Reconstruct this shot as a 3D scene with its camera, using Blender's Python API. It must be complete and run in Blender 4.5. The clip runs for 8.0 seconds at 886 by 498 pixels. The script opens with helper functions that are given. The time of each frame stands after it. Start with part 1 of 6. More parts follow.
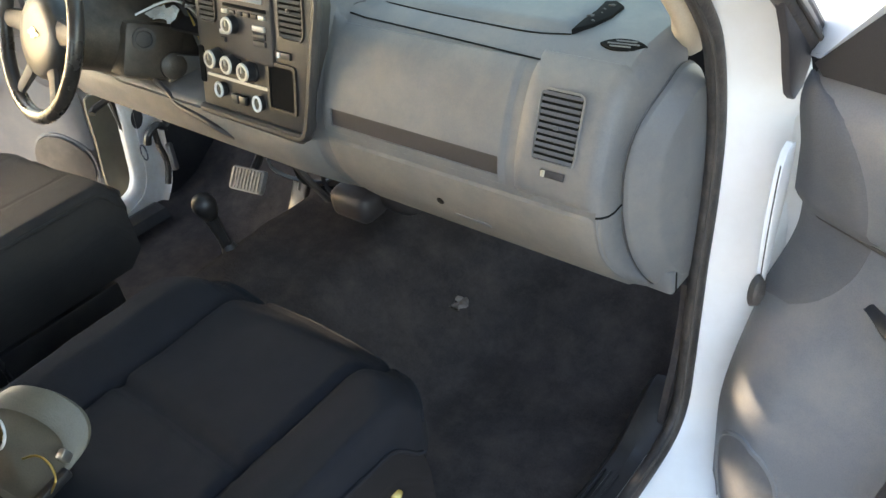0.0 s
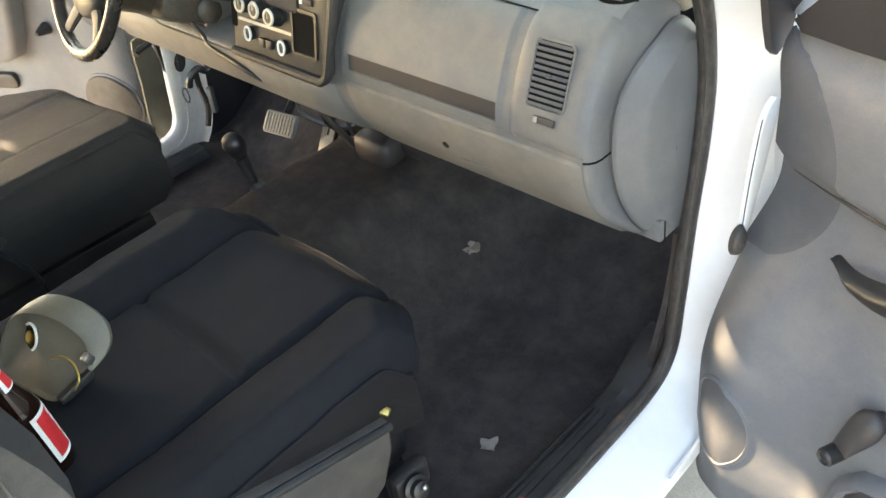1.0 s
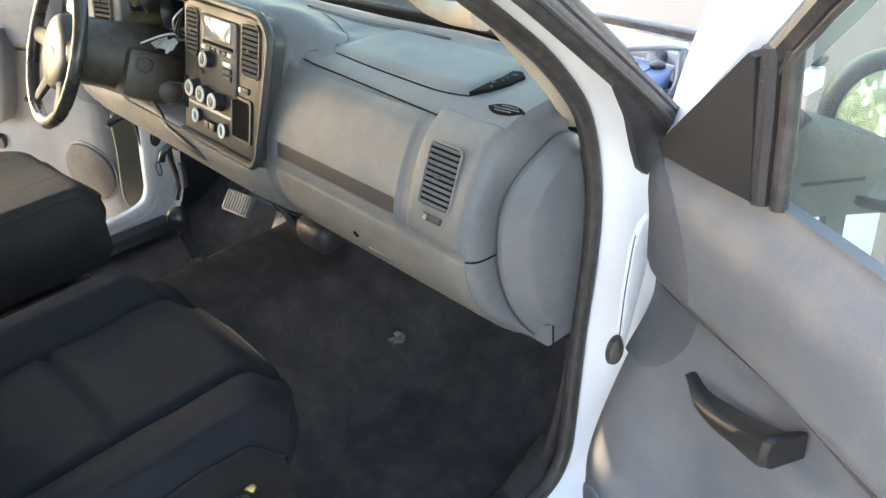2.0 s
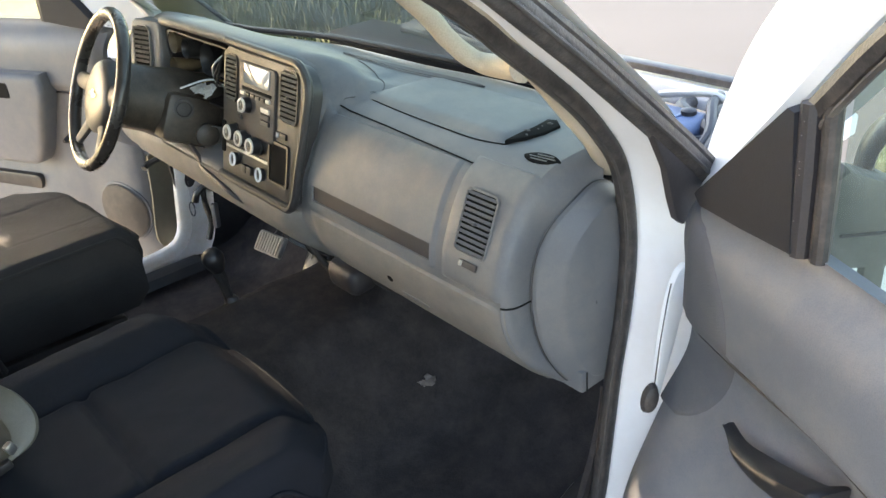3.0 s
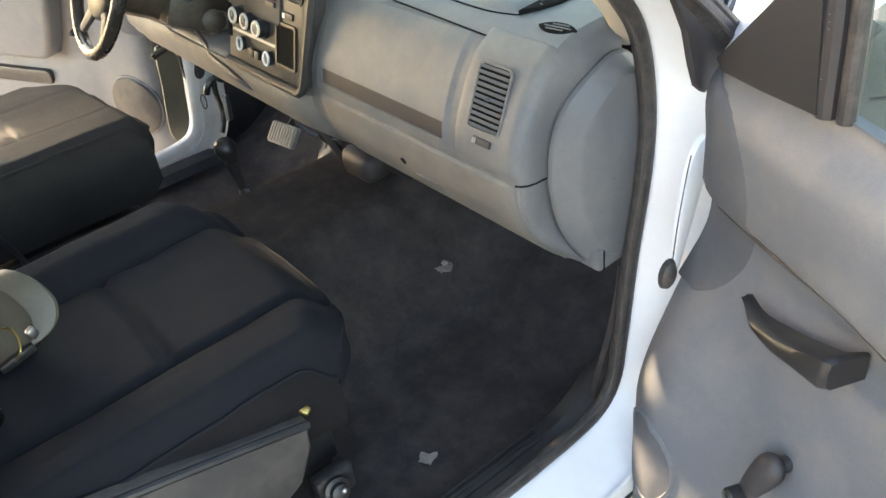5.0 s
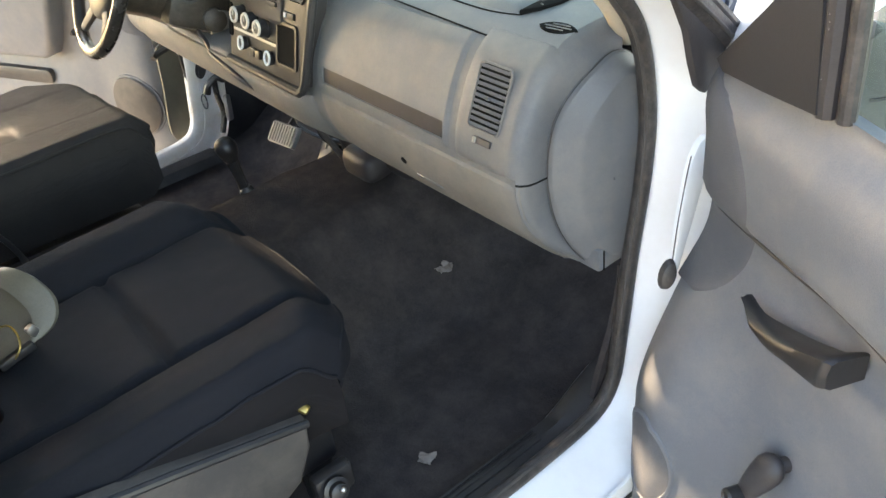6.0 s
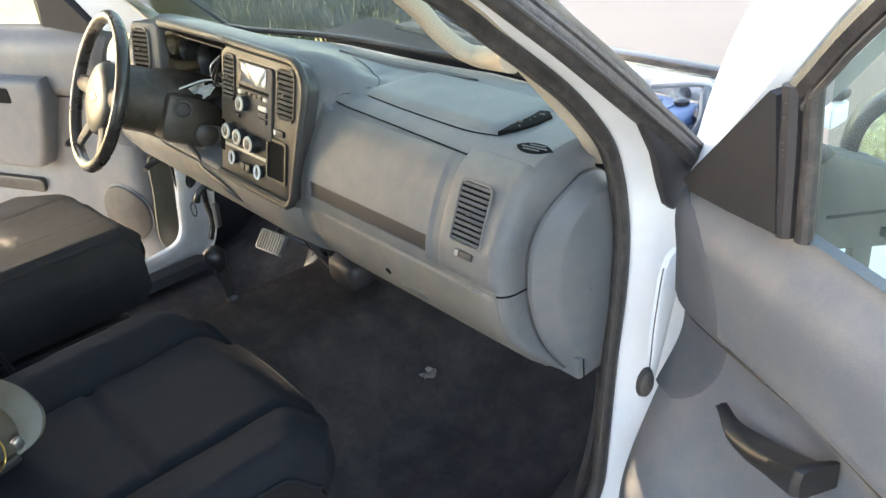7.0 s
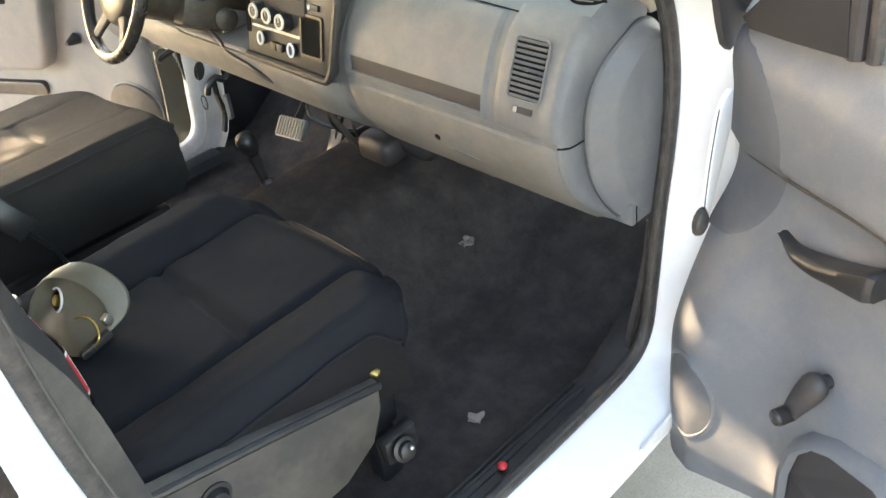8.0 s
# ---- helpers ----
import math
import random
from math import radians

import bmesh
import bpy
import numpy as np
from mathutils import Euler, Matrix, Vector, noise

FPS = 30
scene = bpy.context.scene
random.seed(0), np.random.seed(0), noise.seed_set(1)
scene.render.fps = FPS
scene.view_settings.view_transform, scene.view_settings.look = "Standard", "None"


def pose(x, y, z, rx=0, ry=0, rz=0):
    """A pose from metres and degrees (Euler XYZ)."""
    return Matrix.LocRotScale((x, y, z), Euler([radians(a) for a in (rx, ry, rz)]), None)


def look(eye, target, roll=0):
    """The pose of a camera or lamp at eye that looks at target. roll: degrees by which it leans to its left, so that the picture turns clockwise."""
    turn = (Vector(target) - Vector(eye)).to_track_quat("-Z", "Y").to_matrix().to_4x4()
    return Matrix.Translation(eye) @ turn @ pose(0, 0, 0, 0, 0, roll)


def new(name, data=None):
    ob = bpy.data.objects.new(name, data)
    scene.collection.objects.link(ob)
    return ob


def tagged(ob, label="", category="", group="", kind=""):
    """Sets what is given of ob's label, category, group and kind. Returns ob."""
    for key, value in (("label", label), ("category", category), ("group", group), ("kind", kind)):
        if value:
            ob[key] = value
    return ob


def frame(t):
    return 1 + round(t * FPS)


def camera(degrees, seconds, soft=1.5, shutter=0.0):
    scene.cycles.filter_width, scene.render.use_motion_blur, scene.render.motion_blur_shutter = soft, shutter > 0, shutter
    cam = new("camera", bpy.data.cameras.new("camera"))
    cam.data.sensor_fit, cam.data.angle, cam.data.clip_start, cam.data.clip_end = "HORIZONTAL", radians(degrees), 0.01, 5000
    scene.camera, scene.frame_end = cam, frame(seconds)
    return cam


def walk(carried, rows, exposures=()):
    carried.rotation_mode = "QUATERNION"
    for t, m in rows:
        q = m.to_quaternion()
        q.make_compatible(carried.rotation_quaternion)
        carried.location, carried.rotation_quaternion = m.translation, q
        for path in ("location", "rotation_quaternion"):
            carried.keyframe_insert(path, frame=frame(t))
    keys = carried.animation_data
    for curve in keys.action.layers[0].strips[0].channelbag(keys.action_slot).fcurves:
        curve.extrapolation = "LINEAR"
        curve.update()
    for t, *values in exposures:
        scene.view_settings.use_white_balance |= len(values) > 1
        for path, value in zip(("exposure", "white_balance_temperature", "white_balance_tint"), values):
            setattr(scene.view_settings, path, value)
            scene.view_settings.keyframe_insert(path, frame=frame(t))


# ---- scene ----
cam = camera(55.65, 8.0)
PATH = [
    (0, (1.2316, -0.8524, 1.7068), (0.1384, 0.2324, 0.5940), -9.48),
    (0.2, (1.2519, -0.8241, 1.6970), (0.1324, 0.1476, 0.5085), -12.10),
    (0.4, (1.2755, -0.8331, 1.6816), (0.1360, 0.0917, 0.4749), -12.03),
    (0.5, (1.2832, -0.8266, 1.6860), (0.1496, 0.0870, 0.4652), -12.72),
    (0.8, (1.3217, -0.8627, 1.7020), (0.1683, 0.0978, 0.5372), -11.12),
    (1, (1.3574, -0.8572, 1.7165), (0.2035, 0.1009, 0.5500), -10.05),
    (1.2, (1.4041, -0.8334, 1.7043), (0.2106, 0.1556, 0.6055), -8.50),
    (1.5, (1.4814, -0.7698, 1.7064), (0.2687, 0.2291, 0.6379), -5.93),
    (1.7, (1.5115, -0.7520, 1.7080), (0.2698, 0.2636, 0.6898), -5.17),
    (2, (1.5317, -0.7362, 1.7127), (0.2727, 0.2903, 0.7272), -5.25),
    (2.1, (1.5333, -0.7399, 1.7124), (0.2607, 0.2854, 0.7432), -5.04),
    (2.2, (1.5307, -0.7481, 1.7178), (0.2168, 0.2720, 0.7998), -4.31),
    (3.3, (1.5206, -0.7540, 1.7341), (0.2063, 0.2657, 0.8160), -5.82),
    (3.5, (1.5208, -0.7550, 1.7327), (0.2240, 0.2484, 0.7728), -6.16),
    (4, (1.5202, -0.7433, 1.7107), (0.2512, 0.2071, 0.6637), -7.23),
    (4.5, (1.5220, -0.7460, 1.6940), (0.2547, 0.1532, 0.6006), -8.04),
    (6, (1.5250, -0.7490, 1.6886), (0.2547, 0.1481, 0.5971), -7.64),
    (6.2, (1.5269, -0.7520, 1.6861), (0.2389, 0.1682, 0.6352), -7.35),
    (6.5, (1.5315, -0.7488, 1.7042), (0.2118, 0.1972, 0.7175), -6.91),
    (6.8, (1.5383, -0.7575, 1.7081), (0.2079, 0.2349, 0.7833), -6.27),
    (7, (1.5494, -0.7620, 1.7295), (0.2251, 0.2532, 0.8207), -6.73),
    (7.2, (1.5493, -0.7781, 1.7200), (0.2286, 0.2181, 0.7855), -8.38),
    (7.5, (1.5450, -0.7945, 1.7260), (0.2369, 0.1111, 0.6874), -11.50),
    (7.6, (1.5386, -0.8226, 1.7056), (0.2384, 0.0808, 0.6552), -11.32),
    (7.8, (1.5278, -0.8770, 1.7020), (0.2558, 0.0256, 0.6169), -11.47),
    (8, (1.5000, -0.9308, 1.7186), (0.2964, 0.0341, 0.6094), -9.86),
]
walk(cam, [(t, look(eye, target, roll)) for t, eye, target, roll in PATH],
     exposures=[(0.0, 3.35, 7950, 12), (0.5, 3.50, 8450, 12), (1.0, 3.65, 8750, 12), (1.5, 3.80, 8150, 13), (2.1, 3.35, 7650, 13), (3.5, 3.10, 7950, 13), (4.0, 3.15, 8250, 13), (4.5, 3.40, 8250, 13), (6.0, 3.45, 8250, 13), (7.0, 3.30, 7650, 12), (7.5, 3.35, 8050, 13), (8.0, 3.70, 8650, 13)])

# ---- daylight: low warm sun across the driver's side, clear sky ----
SUN = Vector((-0.94, -0.34, 0.0)).normalized() * math.cos(radians(26)) + Vector((0, 0, math.sin(radians(26))))
world = bpy.data.worlds.new("world")
scene.world = world
world.use_nodes = True
wn = world.node_tree
sky = wn.nodes.new("ShaderNodeTexSky")
sky.sky_type, sky.sun_disc = "NISHITA", False
sky.sun_elevation, sky.sun_rotation = radians(26), math.atan2(SUN.x, SUN.y)
wn.links.new(sky.outputs[0], wn.nodes["Background"].inputs[0])
wn.nodes["Background"].inputs[1].default_value = 0.15
lamp = bpy.data.lights.new("sun", "SUN")
lamp.energy, lamp.angle, lamp.color = 3.6, radians(0.53), (1.0, 0.87, 0.70)
new("sun", lamp).matrix_world = look(SUN * 20, (0, 0, 0))


# ---- materials ----
def mat(name, color, rough=0.6, metal=0.0, bump=0.1, grain=400.0, stain=0.25, stain_size=6.0, dust=None, dust_amount=0.0,
        spec=0.5, coat=0.0, speck=0.35):
    """Base colour broken by large stains and fine grain, with a fine bump; dust settles on it in patches."""
    m = bpy.data.materials.new(name)
    m.use_nodes = True
    n, l = m.node_tree.nodes, m.node_tree.links
    p = n["Principled BSDF"]
    co = n.new("ShaderNodeTexCoord")
    big, fine = n.new("ShaderNodeTexNoise"), n.new("ShaderNodeTexNoise")
    big.inputs["Scale"].default_value, big.inputs["Detail"].default_value, big.inputs["Roughness"].default_value = stain_size, 6, 0.65
    fine.inputs["Scale"].default_value, fine.inputs["Detail"].default_value = grain, 3
    l.new(co.outputs["Object"], big.inputs["Vector"])
    l.new(co.outputs["Object"], fine.inputs["Vector"])
    ramp = n.new("ShaderNodeValToRGB")
    ramp.color_ramp.elements[0].position, ramp.color_ramp.elements[1].position = 0.3, 0.75
    ramp.color_ramp.elements[0].color = (*[c * (1 - stain) for c in color], 1)
    ramp.color_ramp.elements[1].color = (*[min(1, c * (1 + stain)) for c in color], 1)
    l.new(big.outputs["Fac"], ramp.inputs["Fac"])
    out = ramp.outputs["Color"]
    mix = n.new("ShaderNodeMix")
    mix.data_type, mix.blend_type = "RGBA", "MULTIPLY"
    mix.inputs["Factor"].default_value = speck
    l.new(out, mix.inputs["A"])
    fr = n.new("ShaderNodeValToRGB")
    fr.color_ramp.elements[0].color, fr.color_ramp.elements[1].color = (0.55, 0.55, 0.55, 1), (1, 1, 1, 1)
    fr.color_ramp.elements[0].position, fr.color_ramp.elements[1].position = 0.3, 0.6
    l.new(fine.outputs["Fac"], fr.inputs["Fac"])
    l.new(fr.outputs["Color"], mix.inputs["B"])
    out = mix.outputs["Result"]
    if dust:
        dn, dr, dm = n.new("ShaderNodeTexNoise"), n.new("ShaderNodeValToRGB"), n.new("ShaderNodeMix")
        dn.inputs["Scale"].default_value, dn.inputs["Detail"].default_value, dn.inputs["Roughness"].default_value = stain_size * 1.7, 8, 0.7
        l.new(co.outputs["Object"], dn.inputs["Vector"])
        dr.color_ramp.elements[0].position, dr.color_ramp.elements[1].position = 0.42, 0.72
        dr.color_ramp.elements[1].color = (dust_amount, dust_amount, dust_amount, 1)
        l.new(dn.outputs["Fac"], dr.inputs["Fac"])
        dm.data_type = "RGBA"
        l.new(dr.outputs["Color"], dm.inputs["Factor"])
        l.new(out, dm.inputs["A"])
        dm.inputs["B"].default_value = (*dust, 1)
        out = dm.outputs["Result"]
    l.new(out, p.inputs["Base Color"])
    rr = n.new("ShaderNodeMapRange")
    rr.inputs["To Min"].default_value, rr.inputs["To Max"].default_value = max(0.02, rough - 0.12), min(1, rough + 0.12)
    l.new(big.outputs["Fac"], rr.inputs["Value"])
    l.new(rr.outputs["Result"], p.inputs["Roughness"])
    p.inputs["Metallic"].default_value = metal
    p.inputs["Specular IOR Level"].default_value = spec
    p.inputs["Coat Weight"].default_value = coat
    if bump:
        b = n.new("ShaderNodeBump")
        b.inputs["Strength"].default_value, b.inputs["Distance"].default_value = bump, 0.002
        l.new(fine.outputs["Fac"], b.inputs["Height"])
        l.new(b.outputs["Normal"], p.inputs["Normal"])
    return m


def weave(m, scale, strength):
    """Woven-cloth relief on top of a material."""
    n, l = m.node_tree.nodes, m.node_tree.links
    co, w1, w2, add, b = (n.new("ShaderNodeTexCoord"), n.new("ShaderNodeTexWave"), n.new("ShaderNodeTexWave"),
                          n.new("ShaderNodeMath"), n.new("ShaderNodeBump"))
    w1.bands_direction, w2.bands_direction = "X", "Y"
    for w in (w1, w2):
        w.inputs["Scale"].default_value, w.inputs["Distortion"].default_value = scale, 1.5
        l.new(co.outputs["Object"], w.inputs["Vector"])
    add.operation = "MULTIPLY"
    l.new(w1.outputs["Fac"], add.inputs[0])
    l.new(w2.outputs["Fac"], add.inputs[1])
    b.inputs["Strength"].default_value, b.inputs["Distance"].default_value = strength, 0.002
    l.new(add.outputs[0], b.inputs["Height"])
    p = n["Principled BSDF"]
    if p.inputs["Normal"].links:
        l.new(p.inputs["Normal"].links[0].from_socket, b.inputs["Normal"])
    l.new(b.outputs["Normal"], p.inputs["Normal"])
    return m


def glass(name, color, film=0.0):
    """A thin pane: clear, glossier at grazing angles, with a film of dust that catches light."""
    m = bpy.data.materials.new(name)
    m.use_nodes = True
    n, l = m.node_tree.nodes, m.node_tree.links
    n.remove(n["Principled BSDF"])
    lw, pw, ml = n.new("ShaderNodeLayerWeight"), n.new("ShaderNodeMath"), n.new("ShaderNodeMath")
    tr, gl, mx = n.new("ShaderNodeBsdfTransparent"), n.new("ShaderNodeBsdfGlossy"), n.new("ShaderNodeMixShader")
    pw.operation, pw.inputs[1].default_value = "POWER", 5.0
    ml.operation, ml.inputs[1].default_value, ml.inputs[2].default_value = "MULTIPLY_ADD", 0.9, 0.06
    lw.inputs["Blend"].default_value = 0.5
    tr.inputs["Color"].default_value = (*color, 1)
    gl.inputs["Roughness"].default_value = 0.0
    l.new(lw.outputs["Facing"], pw.inputs[0])
    l.new(pw.outputs[0], ml.inputs[0])
    l.new(ml.outputs[0], mx.inputs[0])
    l.new(tr.outputs[0], mx.inputs[1])
    l.new(gl.outputs[0], mx.inputs[2])
    out = mx.outputs[0]
    if film:
        co, no, rp, tl, m2 = n.new("ShaderNodeTexCoord"), n.new("ShaderNodeTexNoise"), n.new("ShaderNodeMapRange"), n.new("ShaderNodeBsdfTranslucent"), n.new("ShaderNodeMixShader")
        no.inputs["Scale"].default_value, no.inputs["Detail"].default_value = 9, 6
        l.new(co.outputs["Object"], no.inputs["Vector"])
        rp.inputs["From Min"].default_value, rp.inputs["From Max"].default_value = 0.3, 0.75
        rp.inputs["To Min"].default_value, rp.inputs["To Max"].default_value = film * 0.4, film * 1.6
        l.new(no.outputs["Fac"], rp.inputs["Value"])
        tl.inputs["Color"].default_value = (0.75, 0.75, 0.70, 1)
        l.new(rp.outputs["Result"], m2.inputs[0])
        l.new(out, m2.inputs[1])
        l.new(tl.outputs[0], m2.inputs[2])
        out = m2.outputs[0]
    l.new(out, n["Material Output"].inputs["Surface"])
    return m


DUST = (0.36, 0.31, 0.24)
DASH = mat("dash_plastic", (0.138, 0.142, 0.147), 0.52, bump=0.25, grain=700, stain=0.10, dust=DUST, dust_amount=0.25)
DASH_LOW = mat("dash_lower_plastic", (0.168, 0.160, 0.150), 0.6, bump=0.25, grain=700, stain=0.10, dust=DUST, dust_amount=0.3)
BEZEL = mat("bezel_plastic", (0.030, 0.029, 0.030), 0.42, bump=0.15, grain=600, stain=0.15, dust=DUST, dust_amount=0.09)
BLACK = mat("black_plastic", (0.015, 0.015, 0.017), 0.38, bump=0.15, grain=500, stain=0.3, dust=DUST, dust_amount=0.06)
# near-black; on vents, pockets and recesses it stands in for the shade inside
DARK = mat("dark_cavity", (0.010, 0.010, 0.010), 0.9, bump=0.1, stain=0.3, spec=0.1)
BROWN = mat("dark_brown_plastic", (0.034, 0.030, 0.032), 0.5, bump=0.2, stain=0.2, dust=DUST, dust_amount=0.03)
RUBBER = mat("rubber_seal", (0.038, 0.034, 0.033), 0.42, bump=0.3, grain=250, stain=0.35, stain_size=25, dust=(0.22, 0.18, 0.15), dust_amount=0.28)
WHITE = mat("white_paint", (0.86, 0.86, 0.86), 0.35, bump=0.02, grain=60, stain=0.02, stain_size=4, dust=(0.55, 0.46, 0.35), dust_amount=0.14, coat=0.3, speck=0.03)
WHITE_DIRTY = mat("dirty_white_paint", (0.80, 0.79, 0.77), 0.4, bump=0.05, grain=80, stain=0.08, stain_size=5, dust=(0.60, 0.42, 0.20), dust_amount=0.35, coat=0.2, speck=0.1)
TRIM = mat("door_trim_plastic", (0.130, 0.138, 0.153), 0.52, bump=0.2, grain=600, stain=0.07, dust=DUST, dust_amount=0.2)
TRIM_DARK = mat("dark_trim_insert", (0.086, 0.089, 0.099), 0.7, bump=0.35, grain=500, stain=0.08, dust=DUST, dust_amount=0.12)
BEIGE = mat("pillar_trim", (0.52, 0.45, 0.35), 0.6, bump=0.2, grain=500, stain=0.1)
CLOTH = weave(mat("seat_cloth", (0.010, 0.011, 0.015), 0.85, bump=0.3, grain=300, stain=0.15, dust=(0.06, 0.055, 0.055), dust_amount=0.06, spec=0.25), 420, 0.5)
# seat cloth again, darkened to offset the outdoor light on the seat's side
CLOTH_SIDE = weave(mat("seat_side_cloth", (0.0085, 0.0075, 0.0085), 0.85, bump=0.3, grain=300, stain=0.2, dust=(0.06, 0.05, 0.05), dust_amount=0.08, spec=0.25), 520, 0.4)
CLOTH_WORN = weave(mat("worn_black_cloth", (0.021, 0.0185, 0.0175), 0.75, bump=0.3, grain=300, stain=0.2, dust=(0.10, 0.085, 0.075), dust_amount=0.12, spec=0.35), 480, 0.4)
SHIELD = mat("seat_side_plastic", (0.047, 0.042, 0.040), 0.55, bump=0.25, grain=500, stain=0.2, dust=DUST, dust_amount=0.16)
CARPET = mat("floor_carpet", (0.042, 0.037, 0.037), 0.95, bump=0.9, grain=260, stain=0.22, stain_size=9, dust=(0.12, 0.098, 0.085), dust_amount=0.4, spec=0.1)
BARK = mat("bark", (0.11, 0.085, 0.06), 0.9, bump=0.8, grain=30, stain=0.4)
LEAF = mat("leaf", (0.06, 0.10, 0.03), 0.55, bump=0, stain=0.4, stain_size=2)


def shine_through(m, color, amount):
    """Thin leaves let some light through."""
    n, l = m.node_tree.nodes, m.node_tree.links
    tl, mx = n.new("ShaderNodeBsdfTranslucent"), n.new("ShaderNodeMixShader")
    tl.inputs["Color"].default_value = (*color, 1)
    mx.inputs[0].default_value = amount
    l.new(n["Principled BSDF"].outputs[0], mx.inputs[1])
    l.new(tl.outputs[0], mx.inputs[2])
    l.new(mx.outputs[0], n["Material Output"].inputs["Surface"])


shine_through(LEAF, (0.30, 0.34, 0.06), 0.45)
METAL = mat("bare_steel", (0.55, 0.54, 0.52), 0.35, 1.0, bump=0.1, grain=150, stain=0.25)
HUB = mat("grey_hub_plastic", (0.050, 0.048, 0.047), 0.42, bump=0.15, grain=500, stain=0.15, dust=DUST, dust_amount=0.06)
GLOSSY = mat("worn_glossy_rim", (0.035, 0.030, 0.028), 0.28, bump=0.1, grain=300, stain=0.25, dust=DUST, dust_amount=0.12)
MIRROR_BASE = mat("faded_mirror_plastic", (0.10, 0.10, 0.085), 0.5, bump=0.15, grain=400, stain=0.15, dust=DUST, dust_amount=0.2)
PEDAL = mat("worn_pedal_rubber", (0.20, 0.20, 0.185), 0.5, bump=0.2, grain=300, stain=0.2)
SILVER = mat("silver_plastic", (0.50, 0.50, 0.48), 0.4, 0.3, bump=0.05, stain=0.1)
BRASS = mat("brass", (0.75, 0.55, 0.18), 0.35, 1.0, bump=0.1, stain=0.2)
SAIL = mat("black_sail_plastic", (0.022, 0.022, 0.025), 0.65, bump=0.25, grain=500, stain=0.2, spec=0.3)
# brown plastic, its colour lightened for sun on the left gauge cones
CONE = mat("sunlit_gauge_plastic", (0.135, 0.100, 0.058), 0.5, bump=0.15, grain=400, stain=0.25, stain_size=30)
COLUMN = mat("bare_column_metal", (0.062, 0.048, 0.037), 0.45, bump=0.25, grain=250, stain=0.35, stain_size=25, dust=DUST, dust_amount=0.10)
GOLD = mat("gold_badge", (0.62, 0.50, 0.28), 0.3, 0.8, bump=0.02, stain=0.1)
WHITE_MARK = mat("white_print", (0.8, 0.8, 0.78), 0.5, bump=0, stain=0.05)
RED = mat("red_label", (0.62, 0.03, 0.035), 0.45, bump=0.05, stain=0.1)
DIAL_MARK = mat("dial_print", (0.38, 0.36, 0.31), 0.5, bump=0, stain=0.15)
SHROUD = mat("olive_grey_plastic", (0.115, 0.105, 0.078), 0.5, bump=0.2, grain=500, stain=0.15, dust=DUST, dust_amount=0.12)
# pale base colour stands in for the sky reflected in the screen
SCREEN = mat("radio_screen", (0.30, 0.31, 0.33), 0.08, 0.0, bump=0, stain=0.05, coat=1.0)
BLUE = mat("blue_plastic", (0.08, 0.13, 0.24), 0.4, bump=0.1, stain=0.3, dust=DUST, dust_amount=0.12)
PAPER = mat("crumpled_paper", (0.27, 0.23, 0.20), 0.9, bump=0.3, grain=120, stain=0.2)
GLASS = glass("tinted_glass", (0.56, 0.66, 0.61), 0.07)
SCREEN_GLASS = glass("windshield_glass", (0.48, 0.56, 0.50), 0.02)
MIRROR = mat("mirror_silver", (0.85, 0.86, 0.84), 0.03, 1.0, bump=0, stain=0.02)
MIRROR.node_tree.nodes["Principled BSDF"].inputs["Roughness"].links and MIRROR.node_tree.links.remove(
    MIRROR.node_tree.nodes["Principled BSDF"].inputs["Roughness"].links[0])
MIRROR.node_tree.nodes["Principled BSDF"].inputs["Roughness"].default_value = 0.02
ASPHALT = mat("road_asphalt", (0.045, 0.049, 0.058), 0.9, bump=0.6, grain=90, stain=0.18, stain_size=0.7)
CONCRETE = mat("driveway_concrete", (0.42, 0.35, 0.275), 0.85, bump=0.4, grain=140, stain=0.2, stain_size=3)
EARTH = mat("dry_grass_ground", (0.31, 0.27, 0.105), 0.95, bump=0.6, grain=40, stain=0.35, stain_size=0.9)
GRASS = mat("green_blades", (0.030, 0.047, 0.017), 0.7, bump=0, stain=0.5, stain_size=3)


# ---- mesh helpers ----
def finish(name, bm, material, smooth=35):
    me = bpy.data.meshes.new(name)
    bm.to_mesh(me)
    bm.free()
    me.materials.append(material)
    if smooth:
        me.shade_smooth()
        me.set_sharp_from_angle(angle=radians(smooth))
    return me


def part(name, bm, material, parent=None, label="", smooth=35):
    ob = new(name, finish(name, bm, material, smooth))
    if parent is not None:
        ob.parent = parent
    return tagged(ob, label)


def thing(name, label, category, at=(0, 0, 0), group="", kind=""):
    """An empty at the thing's base; its parts keep world coordinates."""
    ob = new(name)
    ob.empty_display_size = 0.05
    return tagged(ob, label, category, group, kind)


def alone(name, bm, material, label, category="", kind="", group="", smooth=35):
    return tagged(part(name, bm, material, None, "", smooth), label, category, group, kind)


def B():
    return bmesh.new()


def box(bm, centre, size, bevel=0.0, m=None, seg=2):
    t = Matrix.LocRotScale(centre, None, size)
    if m is not None:
        t = m @ t
    g = bmesh.ops.create_cube(bm, size=1.0, matrix=t)
    if bevel:
        edges = list({e for v in g["verts"] for e in v.link_edges})
        bmesh.ops.bevel(bm, geom=edges, offset=bevel, segments=seg, profile=0.5, affect="EDGES", clamp_overlap=True)
    return bm


def frames_along(pts, closed):
    pts = [Vector(p) for p in pts]
    n = len(pts)
    tang = []
    for i in range(n):
        a = pts[(i - 1) % n] if closed or i > 0 else pts[i]
        b = pts[(i + 1) % n] if closed or i < n - 1 else pts[i]
        tang.append((b - a).normalized())
    return pts, tang


